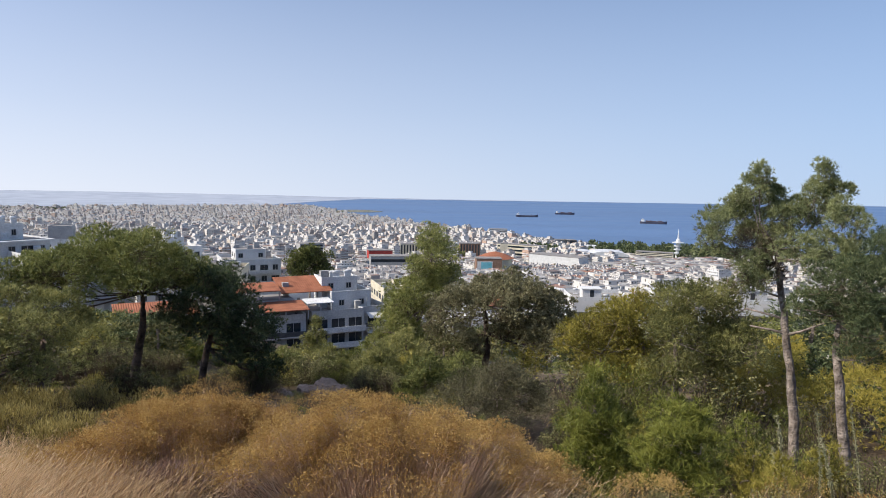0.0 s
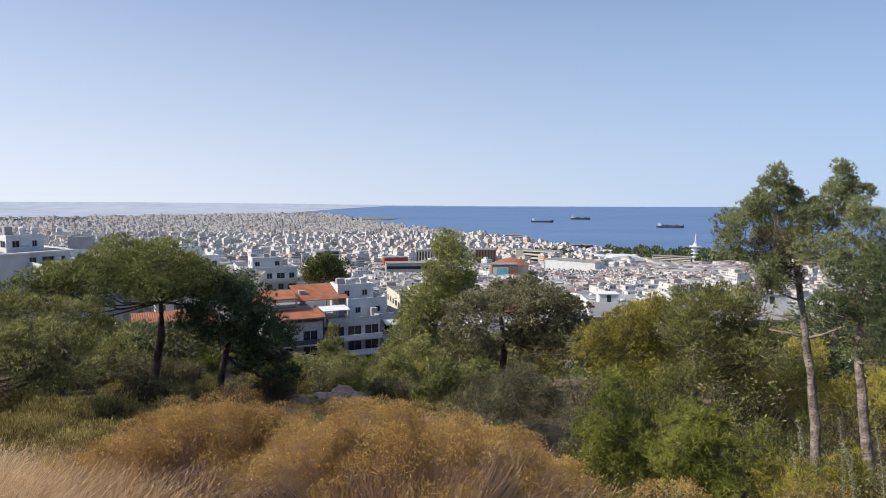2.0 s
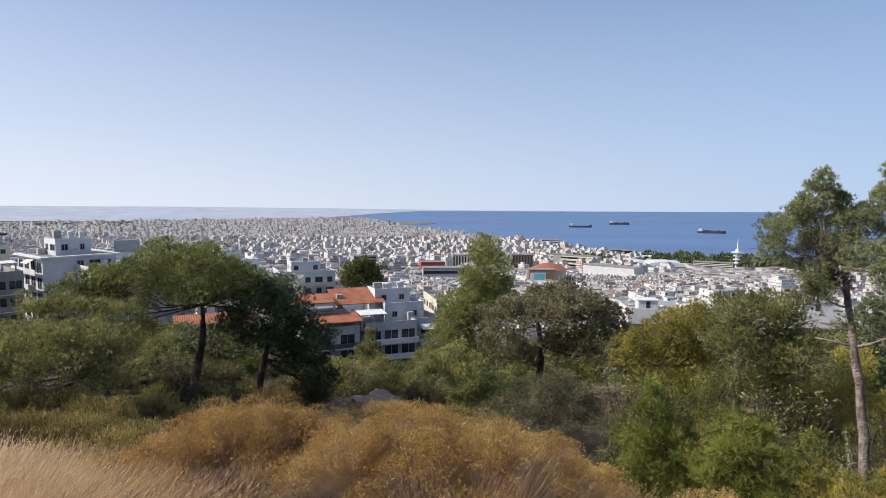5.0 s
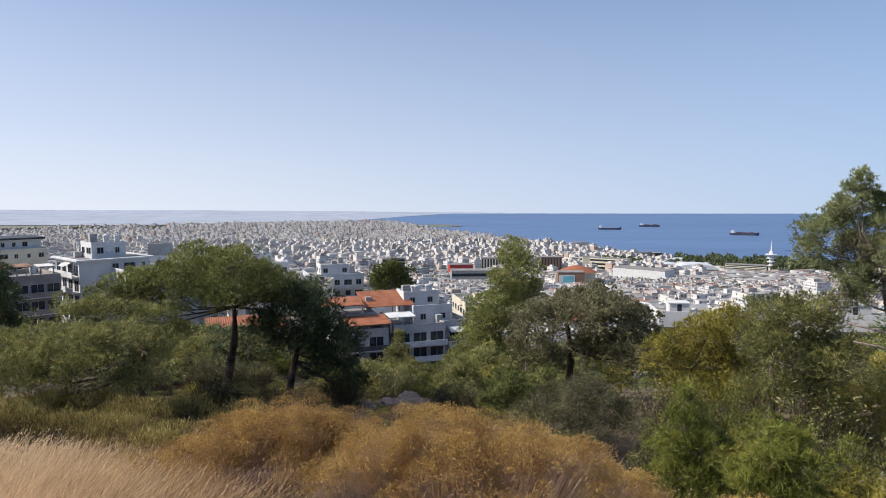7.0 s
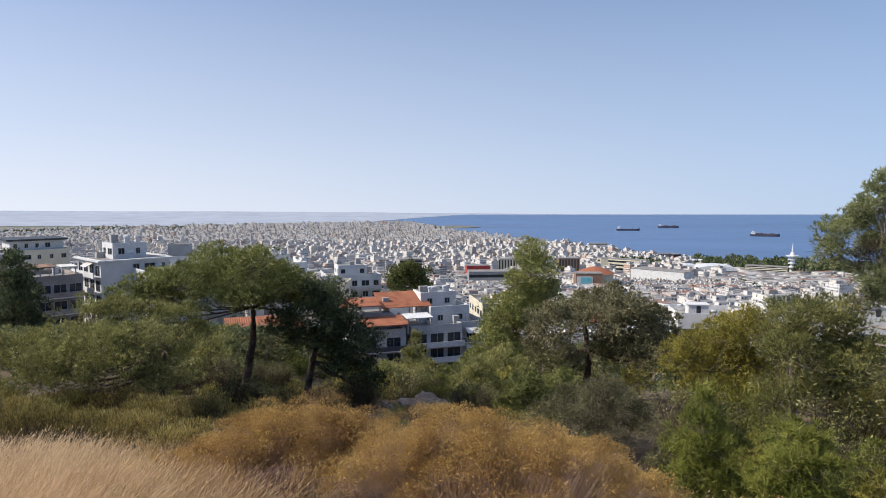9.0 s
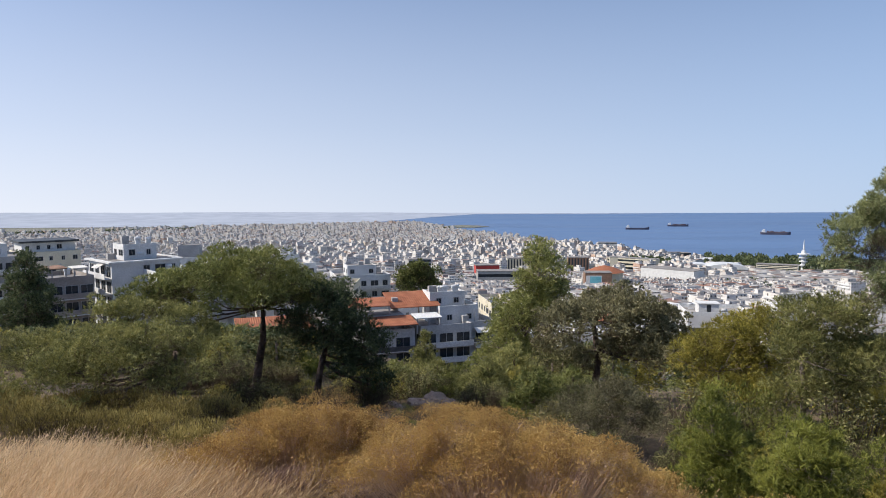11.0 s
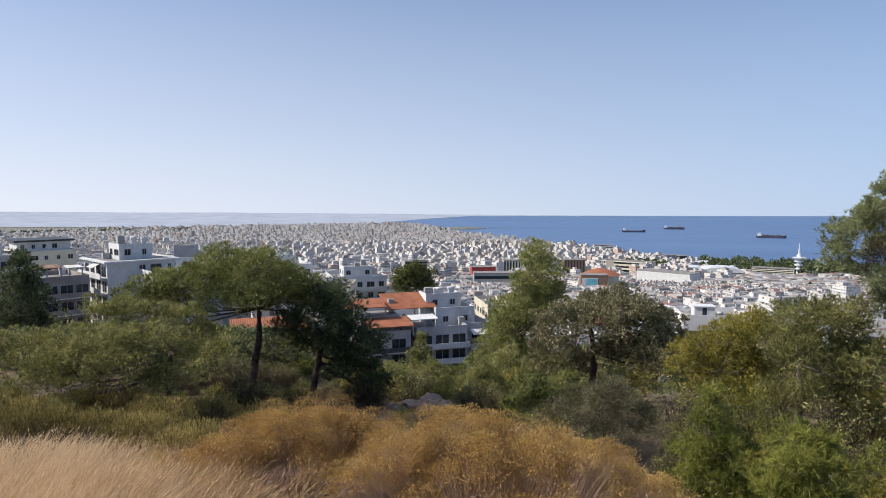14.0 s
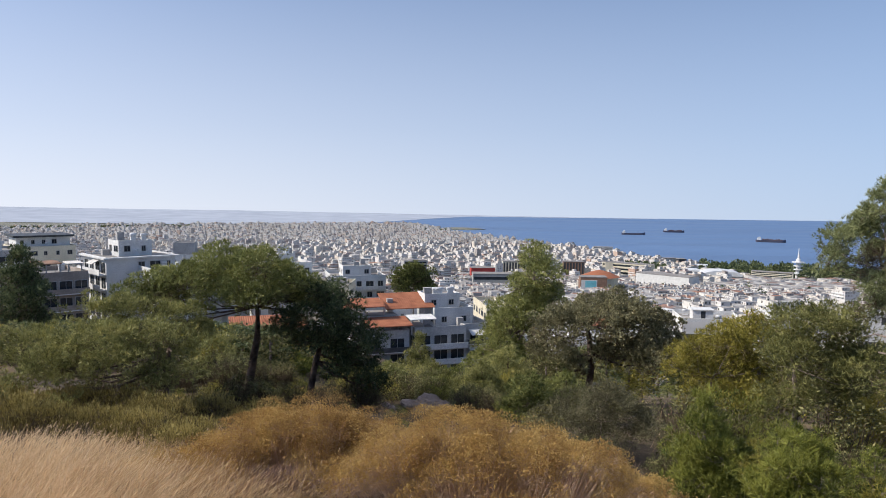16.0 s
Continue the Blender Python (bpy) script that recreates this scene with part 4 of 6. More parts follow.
for i, (x, y, w, h) in enumerate([(-1.2, 12.8, 0.6, 0.5), (-0.4, 14.5, 0.7, 0.55), (0.6, 13.0, 0.6, 0.5), (1.5, 11.2, 0.6, 0.6), (2.1, 9.0, 0.55, 0.55), (2.5, 7.4, 0.45, 0.4), (-2.6, 14.5, 0.8, 0.6), (0.8, 17.5, 0.9, 0.9), (-2.2, 17.5, 0.9, 0.8), (2.6, 12.0, 0.7, 0.8), (5.6, 9.5, 0.6, 0.6), (6.6, 9.2, 0.6, 0.6), (7.0, 11.3, 0.8, 0.9), (5.4, 12.5, 0.9, 1.0), (4.3, 12.5, 0.8, 0.9), (8.3, 13.6, 0.9, 0.9), (4.6, 6.6, 0.4, 0.4), (5.6, 7.6, 0.45, 0.5), (-4.5, 15.5, 0.9, 0.7), (-7.5, 15.0, 1.0, 0.7), (1.9, 6.2, 0.4, 0.35), (3.0, 5.9, 0.4, 0.32), (3.9, 5.6, 0.4, 0.3), (4.4, 5.2, 0.4, 0.3), (3.3, 7.0, 0.45, 0.45), (2.4, 5.3, 0.35, 0.25), (6.0, 6.4, 0.5, 0.4), (5.2, 6.0, 0.4, 0.35), (-6.0, 19.9, 1.1, 0.9), (-7.0, 20.6, 1.1, 0.95), (-7.9, 20.2, 1.1, 0.9), (-6.6, 21.8, 1.2, 1.0), (-8.8, 21.0, 1.2, 0.9), (-7.6, 19.0, 1.0, 0.7), (-5.3, 20.8, 1.1, 0.9)]):
    green = i >= 28 or i in (7, 8, 9, 12, 13, 14, 15, 18, 19, 21, 22, 23, 26)
    shrub("scrub_bush", (x, y, float(land(x, y))), "leafy dull green scrub bush on the slope" if green else "half-dry brown scrub bush with bare twigs", "bush",
          [(0, h * 0.55, w * 0.7, h * 0.45), (-0.45 * w, h * 0.35, w * 0.5, h * 0.4), (0.45 * w, h * 0.4, w * 0.5, h * 0.45)],
          M_LEAF_OAK if green else M_LEAF_DRY, M_TWIG_DARK, (9000 if 19 < i < 28 else 2800 if green else 3000), 0.05 if green and not 19 < i < 28 else 0.024, 0.022 if green and not 19 < i < 28 else 0.011, 1200, 0.3, 90 + i, "scrub bushes on the slope", 1.0)



def build_scrub():
    """Bushes that close the slope between the dry bushes and the pines."""
    rng = np.random.default_rng(23)
    made = []
    for i, (leaf, label) in enumerate(((M_LEAF_OAK, "leafy dull green scrub bush on the slope"), (M_NEEDLE_YOUNG, "young bushy pine seedling on the slope"), (M_LEAF_GREY, "grey-green scrub bush on the slope"), (M_NEEDLE_YELLOW, "yellow-green scrub bush on the slope"))):
        blade = i in (1, 3)
        made.append(shrub("scrub_bush", (0, 20, float(land(0, 20))), label, "bush", [(0, 0.75, 0.55, 0.4), (-0.45, 0.45, 0.45, 0.4), (0.45, 0.5, 0.45, 0.42), (0, 0.25, 0.7, 0.3), (0.1, 1.05, 0.3, 0.25)],
                          leaf, M_TWIG_DARK, 1400 if blade else 640, 0.085 if blade else 0.06, 0.013 if blade else 0.032, 140, 0.5, 140 + i, "scrub bushes on the slope", 1.0, "blade" if blade else "leaf"))
    for k in range(410):
        az, d = (rng.uniform(-42, 44), rng.uniform(11.5, 32)) if k < 230 else (rng.uniform(-40, -7), rng.uniform(16.2, 28)) if k < 330 else (rng.uniform(-9, 5), rng.uniform(20, 33))
        if az > 12 and rng.random() < 0.45:
            continue
        if az > 17:
            d = rng.uniform(10.5, 20)
        if -9 < az < 12 and d < 12:
            continue
        if az < -6 and d < 15.5:
            d += 6
        x, y = d * math.sin(math.radians(az)), d * math.cos(math.radians(az))
        if 21.5 < az < 26 and d < 17:
            continue
        if az < -8 and d < 16.2:
            continue
        if math.hypot(x + 0.4, y - 18.5) < 1.1:
            continue
        mid = -0.3 if d < 20 else -0.246
        room = EYE + float(np.interp(az, [-10, -6, 6, 12, 18, 30], [-0.262, mid, mid, -0.285, -0.25, -0.22])) * d - float(land(x, y))
        s = min(rng.uniform(0.5, 1.05) * (1.4 if d > 17 else 0.75), room * rng.uniform(0.45, 1.0) / 1.25)
        if -4.2 < az < 1.5 and d < 19:
            s = min(s, 0.3)
        if s < 0.2:
            continue
        o = copy_thing(made[int(rng.choice([0, 0, 0, 0, 1, 1, 1, 2, 3]))], Matrix.Translation((x, y, float(land(x, y)) - 0.04)) @ Matrix.Rotation(rng.uniform(0, 6.28), 4, "Z"))
        o.scale = (s * rng.uniform(1.0, 1.5), s * rng.uniform(1.0, 1.5), s)
    for m in made:
        for o in (*m.children_recursive, m):
            bpy.data.objects.remove(o)


build_scrub()


# ---- grass ----
def build_grass():
    rng = np.random.default_rng(77)
    T = []
    for r0, r1, n, ln, w in ((2.2, 6.5, 95000, 0.42, 0.003), (6.0, 10.5, 55000, 0.42, 0.0045), (10.0, 30.0, 30000, 0.32, 0.016)):
        r = np.sqrt(rng.uniform(r0 ** 2, r1 ** 2, n))
        a = np.radians(rng.uniform(-46, 50, n))
        x, y = r * np.sin(a), r * np.cos(a)
        patch = 0.5 + 0.5 * np.sin(x * 1.7 + 0.6 * np.sin(y * 1.3)) * np.sin(y * 1.4 + 0.5)
        keep = rng.random(n) < 0.35 + 0.65 * patch
        deg = np.degrees(a)
        keep &= rng.random(n) < np.interp(deg, [-46, -17, -12, -9, 12.5, 14.5, 18, 20, 50], [1, 1, 0.3, 0.02, 0.015, 0.13, 0.15, 0.07, 0.02])
        if r0 > 9:
            keep &= (rng.random(n) < 0.4) & ((deg > -5) | (r < 11.5))
        x, y, patch = x[keep], y[keep], patch[keep]
        base = np.stack([x, y, land(x, y) - 0.02], 1)
        way = np.array([0.28, -0.05, 1.0]) + rng.normal(0, 0.12, (len(x), 1)) * np.array([1.0, 0.6, 0.0])
        long = ln * (0.6 + 0.6 * patch)
        d = unit(way + rng.normal(0, 0.17, (len(x), 3)))
        side = unit(np.cross(d, rng.normal(0, 1, d.shape))) * (w * rng.uniform(0.6, 1.4, (len(x), 1)) / 2)
        ln_i = (long * rng.uniform(0.5, 1.3, len(x)))[:, None]
        knee = base + d * ln_i * 0.6
        tip = knee + unit(d + np.array([0.3, 0, -0.25]) + rng.normal(0, 0.2, d.shape)) * ln_i * 0.45
        T.append(np.stack([base - side, base + side, knee], 1))
        T.append(np.stack([knee - side, knee + side, tip], 1))
        ear = rng.random(len(x)) < 0.35
        T.append(leaves(rng, tip[ear] - 0.03, unit(tip - knee)[ear], 0.045, w * 2.0, 0.25))
    n = 26000
    r, a = np.sqrt(rng.uniform(0.5, 60, n)), np.radians(rng.uniform(50, 314, n))
    x, y = r * np.sin(a), r * np.cos(a)
    T.append(blades(rng, np.stack([x, y, land(x, y) - 0.02], 1), np.array([0.2, 0, 1.0]), 0.4, 0.006, 0.25))
    tagged(place("grass", tris("grass", np.concatenate(T)), M_STRAW), "tall sun-bleached dry grass on the hillside", "grass", kind="stuff")


build_grass()


def stalk(where, tall, seed):
    """A pale dry flower stalk with small leaves along it."""
    rng = np.random.default_rng(seed)
    top = thing("flower_stalk", (*where, float(land(*where))), "tall pale dry flower stalk with withered leaves", "plant", "flower stalks by the pines")
    bm = bmesh.new()
    lean = Vector((rng.uniform(-0.3, 0.05), rng.uniform(-0.1, 0.1), 1)).normalized()
    tube(bm, [lean * (tall * f) + Vector((0.03 * math.sin(f * 4), 0, 0)) for f in (0, 0.25, 0.5, 0.75, 1)], [0.008, 0.007, 0.006, 0.005, 0.003], 5)
    part("stem", bm, M_STALK, top)
    f = rng.uniform(0.2, 1, 420)
    P = np.array(lean) * (tall * f)[:, None] + np.stack([0.03 * np.sin(f * 4), f * 0, f * 0], 1)
    u = unit(rng.normal(0, 1, P.shape) + np.array([0, 0, 0.5]))
    place("withered_leaves", tris("withered_leaves", leaves(rng, P, u, 0.042, 0.013, 0.3)), M_STALK, top)


for i, (x, y, h) in enumerate([(4.75, 8.5, 1.25), (5.6, 8.0, 1.45), (6.3, 8.3, 1.5), (6.0, 7.6, 1.2), (6.7, 8.0, 1.6), (5.2, 7.6, 0.9), (4.5, 7.9, 0.9)]):
    stalk((x, y), h, 300 + i)
tree("pine_sapling", (5.05, 7.35, float(land(5.05, 7.35))), "small yellow-green pine sapling in the grass", "pine sapling", [(0.0, 0.35)],
     [(0, 0.55, 0.16, 0.16), (-0.12, 0.35, 0.2, 0.18), (0.14, 0.3, 0.2, 0.18), (0, 0.16, 0.28, 0.16)], M_NEEDLE_YELLOW, 2600, 10, 0.1, 0.007, 0.02, 31)


for i, (x, y, h) in enumerate([(4.95, 9.4, 1.25), (5.7, 8.9, 1.0), (6.5, 10.4, 1.35), (4.7, 10.6, 1.3), (5.6, 11.6, 1.5), (7.4, 9.6, 1.1)]):
    tree("pine_sapling", (x, y, float(land(x, y))), "yellow-green young pine among the scrub" if i % 2 else "fresh green young pine among the scrub", "pine sapling", [(0.02, h * 0.5), (0.0, h * 0.85)],
         [(0.02, h * 0.9, h * 0.12, h * 0.14), (-0.1 * h, h * 0.7, h * 0.2, h * 0.18), (0.12 * h, h * 0.62, h * 0.22, h * 0.18), (-0.15 * h, h * 0.42, h * 0.28, h * 0.2), (0.15 * h, h * 0.36, h * 0.28, h * 0.2), (0, h * 0.18, h * 0.4, h * 0.18)],
         M_NEEDLE_YELLOW if i % 2 else M_NEEDLE_YOUNG, 1000, 9, 0.12, 0.009, 0.03, 200 + i, group="young pines on the slope", twigs=False)


for i, (x, y, h, w) in enumerate([(1.05, 20.0, 1.35, 1.1), (2.15, 17.2, 1.25, 1.0), (-0.5, 24.0, 1.35, 1.1), (-1.9, 22.5, 1.2, 1.0), (2.0, 22.5, 1.9, 1.2), (3.3, 19.0, 1.4, 1.0)]):
    tree("pine_tree", (x, y, float(land(x, y))), "bushy olive green young pine with branches to the ground" if i % 2 == 0 else "bushy dark green young pine with branches to the ground", "pine tree", [(0.02, h * 0.5), (0.0, h * 0.85)],
         [(0.0, h * 0.88, w * 0.25, h * 0.14), (-0.3 * w, h * 0.68, w * 0.36, h * 0.2), (0.32 * w, h * 0.62, w * 0.36, h * 0.2), (-0.5 * w, h * 0.36, w * 0.42, h * 0.22), (0.5 * w, h * 0.34, w * 0.42, h * 0.22), (0.0, h * 0.45, w * 0.5, h * 0.25), (0.0, h * 0.16, w * 0.75, h * 0.18)],
         M_NEEDLE_OLIVE if i % 2 == 0 else M_NEEDLE, 1100, 8, 0.15, 0.016, 0.05, 230 + i, group="young pines on the slope", twigs=False, bark=M_BARK_DARK)


def rock(where, size, seed):
    rng = random.Random(seed)
    bm = bmesh.new()
    bmesh.ops.create_icosphere(bm, subdivisions=4, radius=1)
    for v in bm.verts:
        q = v.co * 1.3 + Vector((seed, 0, 0))
        v.co = v.co * (1 + 0.4 * noise.noise(q) + 0.24 * noise.noise(q * 3.1) + 0.1 * noise.noise(q * 9))
        v.co = Vector((v.co.x * size[0], v.co.y * size[1], v.co.z * size[2]))
    ob = part("rock", bm, M_ROCK)
    ob.location = (*where, float(land(*where)) + size[2] * 0.12)
    ob.rotation_euler = (0.1, 0.05, rng.uniform(0, 3))
    tagged(ob, "pale weathered rock outcrop among dry scrub", "rock", "rocks on the slope")


rock((-0.5, 18.6), (0.7, 0.5, 0.3), 3)
rock((-0.05, 18.3), (0.4, 0.35, 0.22), 8)
rock((-1.5, 17.6), (0.3, 0.28, 0.18), 5)


# ---- woods on the slope ----
def wood_limit(az):
    """How high the woods reach in each direction, as the slope of the line of sight."""
    return np.interp(az, [-45, -32, -26, -19, -10, -7.6, -6, 3, 4.5, 12, 18, 21, 30, 45], [-0.15, -0.165, -0.17, -0.18, -0.2, -0.235, -0.283, -0.283, -0.24, -0.215, -0.2, -0.195, -0.165, -0.12])


def build_woods():
    rng = np.random.default_rng(41)
    kinds = []
    for i, (mat, label) in enumerate(((M_NEEDLE, "green pine in the woods below the viewpoint"), (M_NEEDLE_BLUE, "dark blue-green pine in the woods"), (M_NEEDLE_YELLOW, "yellow-green pine in the woods"), (M_LEAF_OAK, "dull green oak in the woods"))):
        blobs = []
        for f in range(13):
            z = rng.uniform(0.16, 0.93)
            wdt = 0.34 * math.sqrt(max(1 - ((z - 0.42) / 0.56) ** 2, 0.06))
            blobs.append((rng.uniform(-1, 1) * wdt, z, rng.uniform(0.12, 0.2), rng.uniform(0.08, 0.13)))
        blobs = [(a * 5, b * 5, c * 5, d * 5) for a, b, c, d in blobs]
        x, y = -3.0 + i, 70.0
        z = float(land(x, y))
        kinds.append((tree("pine_tree" if i < 3 else "oak_tree", (x, y, z), label, "tree", [(0.1, 2.0), (0.0, 4.2)], blobs, mat, 43, 6, 0.38, 0.075, 0.13, 50 + i, limbs=False, group="woods on the slope"), blobs))
    for d0, d1, count, tall, a0, a1 in ((24, 44, 80, 3.6, -44, 46), (26, 37, 50, 2.6, -34, 4), (42, 116, 60, 8.5, -44, 46)):
        n = 0
        for _ in range(1500):
            az, d = rng.uniform(a0, a1), math.sqrt(rng.uniform(d0 ** 2, d1 ** 2))
            if az > 16 and d0 < 30 and rng.random() < 0.5:
                d -= 6
            x, y = d * math.sin(math.radians(az)), d * math.cos(math.radians(az))
            z = float(land(x, y))
            room = EYE + float(wood_limit(az)) * d - z
            if room < (0.7 if d < 38 else 1.2) or n >= count or (abs(az + 2) < 9 and d > 112):
                continue
            h = min(room, rng.uniform(0.5, 1.0) * tall)
            k = kinds[int(rng.choice([0, 0, 1, 1, 2, 3]))][0]
            s = h / 5.0
            o = copy_thing(k, Matrix.Translation((x, y, z - 0.1)) @ Matrix.Rotation(rng.uniform(0, 6.28), 4, "Z"))
            w = 1.35 if d0 < 30 else 1.1
            o.scale = (s * w * rng.uniform(0.9, 1.25), s * w * rng.uniform(0.9, 1.25), s)
            n += 1
    for k, _ in kinds:
        for o in (*k.children_recursive, k):
            bpy.data.objects.remove(o)


build_woods()


# ---- houses built singly ----
def window_meshes(w, h):
    """A frame with a middle bar and, behind it, the pane."""
    bm = bmesh.new()
    f = 0.09
    xs, zs = (-w / 2, -w / 2 + f, -0.03, 0.03, w / 2 - f, w / 2), (0, f, h - f, h)
    v = [[[bm.verts.new((x, y, z)) for z in zs] for x in xs] for y in (-0.06, 0.05)]
    solid = lambda i, j: 0 <= i < 5 and 0 <= j < 3 and (i in (0, 2, 4) or j in (0, 2))
    for i in range(5):
        for j in range(3):
            if not solid(i, j):
                continue
            bm.faces.new((v[0][i][j], v[0][i + 1][j], v[0][i + 1][j + 1], v[0][i][j + 1]))
            for di, dj, p, q in ((-1, 0, (i, j), (i, j + 1)), (1, 0, (i + 1, j + 1), (i + 1, j)), (0, -1, (i + 1, j), (i, j)), (0, 1, (i, j + 1), (i + 1, j + 1))):
                if not solid(i + di, j + dj):
                    bm.faces.new((v[0][p[0]][p[1]], v[0][q[0]][q[1]], v[1][q[0]][q[1]], v[1][p[0]][p[1]]))
    frame_mesh = bpy.data.meshes.new("window")
    bm.to_mesh(frame_mesh)
    bm.free()
    frame_mesh.materials.append(M_GREY)
    bm = bmesh.new()
    box(bm, -w / 2 + f * 0.5, -0.012, f * 0.5, w / 2 - f * 0.5, 0.04, h - f * 0.5)
    pane_mesh = bpy.data.meshes.new("pane")
    bm.to_mesh(pane_mesh)
    bm.free()
    pane_mesh.materials.append(M_PANE)
    return frame_mesh, pane_mesh


WINDOW = {k: window_meshes(*k) for k in ((1.3, 1.3), (1.5, 2.2), (2.2, 2.2), (2.2, 1.3), (0.9, 1.2))}


def put_window(parent, x, y, z, face, size):
    ob = place("window", WINDOW[size][0], None, parent)
    ob.matrix_local = pose(x, y, z, 0, 0, {"front": 0, "left": -90, "right": 90}[face])
    place("pane", WINDOW[size][1], None, ob)


def block(parent, x0, x1, y0, y1, z0, floors, wall, faces=("front", "left", "right"), bands=("front",), rail=None, seed=1, parapet=0.7, deep=1.3, blank=(), wide=False, eaves=0.0):
    """One body of a house: walls with a parapet round the flat roof, windows, and balconies along some sides."""
    rng = random.Random(seed)
    z1 = z0 + 3.0 * floors
    bm = bmesh.new()
    box(bm, x0, y0, z0 - 14, x1, y1, z1)
    t = 0.2
    if parapet:
        box(bm, x0, y0, z1, x1, y0 + t, z1 + parapet)
        box(bm, x0, y1 - t, z1, x1, y1, z1 + parapet)
        box(bm, x0, y0 + t, z1, x0 + t, y1 - t, z1 + parapet)
        box(bm, x1 - t, y0 + t, z1, x1, y1 - t, z1 + parapet)
    part("wall", bm, wall, parent)
    bm = bmesh.new()
    box(bm, x0 + t, y0 + t, z1 + 0.004, x1 - t, y1 - t, z1 + 0.08)
    part("roof", bm, M_ROOF, parent, "flat grey roof")
    if eaves:
        for q in ((x0 - eaves, y0 - eaves, x1 + eaves, y0 - 0.004), (x0 - eaves, y1 + 0.004, x1 + eaves, y1 + eaves), (x0 - eaves, y0 - 0.004, x0 - 0.004, y1 + 0.004), (x1 + 0.004, y0 - 0.004, x1 + eaves, y1 + 0.004)):
            bm = bmesh.new()
            box(bm, q[0], q[1], z1 - 0.05, q[2], q[3], z1 + 0.25)
            part("roof_edge", bm, M_WHITE, parent, "white overhanging roof edge")
    for _ in range(4 if parapet and (x1 - x0) > 4 else 0):
        cx, cy = rng.uniform(x0 + 0.8, x1 - 0.8), rng.uniform(y0 + 1, y1 - 1)
        what = rng.choice(["water_tank", "antenna", "vent_box", "antenna"])
        bm = bmesh.new()
        if what == "water_tank":
            tube(bm, [(cx - 0.6, cy, z1 + 1.2), (cx + 0.6, cy, z1 + 1.2)], [0.3, 0.3], 10)
            box(bm, cx - 0.5, cy - 0.2, z1 + 0.08, cx + 0.5, cy + 0.2, z1 + 0.95)
        elif what == "antenna":
            tube(bm, [(cx, cy, z1), (cx, cy, z1 + 3.2)], [0.05, 0.035], 6)
            for k in range(4):
                box(bm, cx - 0.5 + 0.08 * k, cy - 0.03, z1 + 2.3 + 0.22 * k, cx + 0.5 - 0.08 * k, cy + 0.03, z1 + 2.34 + 0.22 * k)
        else:
            box(bm, cx - 0.7, cy - 0.5, z1 + 0.08, cx + 0.7, cy + 0.5, z1 + rng.uniform(0.9, 1.7))
        part(what, bm, M_STEEL if what == "water_tank" else M_GREY, parent)
    for f in range(floors):
        z = z0 + 3.0 * f
        for face in faces:
            lo, hi = (x0, x1) if face == "front" else (y0, y1)
            n = max(1, int((hi - lo) / 2.55))
            band = face in bands
            for i in range(n):
                c = lo + (hi - lo) * (i + 0.5) / n
                size = rng.choice([(1.5, 2.2), (2.2, 2.2)]) if band and rng.random() < 0.88 else rng.choice([(1.3, 1.3), (2.2, 1.3), (0.9, 1.2)])
                if wide and band:
                    size = (2.2, 2.2)
                if (rng.random() < 0.12 and not wide) or size[0] > (hi - lo) / n or (face in blank and (f < floors - 1 or i < n * 0.35)):
                    continue
                zz = z + (0.12 if size[1] > 2 else 0.95)
                if face == "front":
                    put_window(parent, c, y0 - 0.004, zz, face, size)
                elif face == "left":
                    put_window(parent, x0 - 0.004, c, zz, face, size)
                else:
                    put_window(parent, x1 + 0.004, c, zz, face, size)
            if band:
                bm = bmesh.new()
                if face == "front":
                    box(bm, x0 + 0.2, y0 - deep, z - 0.12, x1 - 0.2, y0 - 0.005, z + 0.06)
                elif face == "left":
                    box(bm, x0 - deep, y0 + 0.2, z - 0.12, x0 - 0.005, y1 - 0.2, z + 0.06)
                else:
                    box(bm, x1 + 0.005, y0 + 0.2, z - 0.12, x1 + deep, y1 - 0.2, z + 0.06)
                slab = part("balcony", bm, M_WHITE, parent)
                bm = bmesh.new()
                if face == "front":
                    box(bm, x0 + 0.2, y0 - deep - 0.01, z + 0.06, x1 - 0.2, y0 - deep + 0.07, z + 0.98)
                elif face == "left":
                    box(bm, x0 - deep - 0.01, y0 + 0.2, z + 0.06, x0 - deep + 0.07, y1 - 0.2, z + 0.98)
                else:
                    box(bm, x1 + deep - 0.07, y0 + 0.2, z + 0.06, x1 + deep + 0.01, y1 - 0.2, z + 0.98)
                part("railing", bm, rail or M_WHITE, slab)
                if face == "left" and rng.random() < 0.7:
                    bm = bmesh.new()
                    a = rng.uniform(y0 + 0.5, max(y0 + 0.6, y1 - 4.0))
                    v = [bm.verts.new(p) for p in ((x0 - 0.05, a + 3.2, z + 2.75), (x0 - 0.05, a, z + 2.75), (x0 - deep - 0.4, a, z + 1.95), (x0 - deep - 0.4, a + 3.2, z + 1.95), (x0 - 0.05, a + 3.2, z + 2.7), (x0 - 0.05, a, z + 2.7), (x0 - deep - 0.4, a, z + 1.9), (x0 - deep - 0.4, a + 3.2, z + 1.9))]
                    for q in ((0, 1, 2, 3), (7, 6, 5, 4), (3, 2, 6, 7), (0, 3, 7, 4), (1, 5, 6, 2), (0, 4, 5, 1)):
                        bm.faces.new([v[k] for k in q])
                    part("awning", bm, M_AWNING, slab, "faded canvas awning")
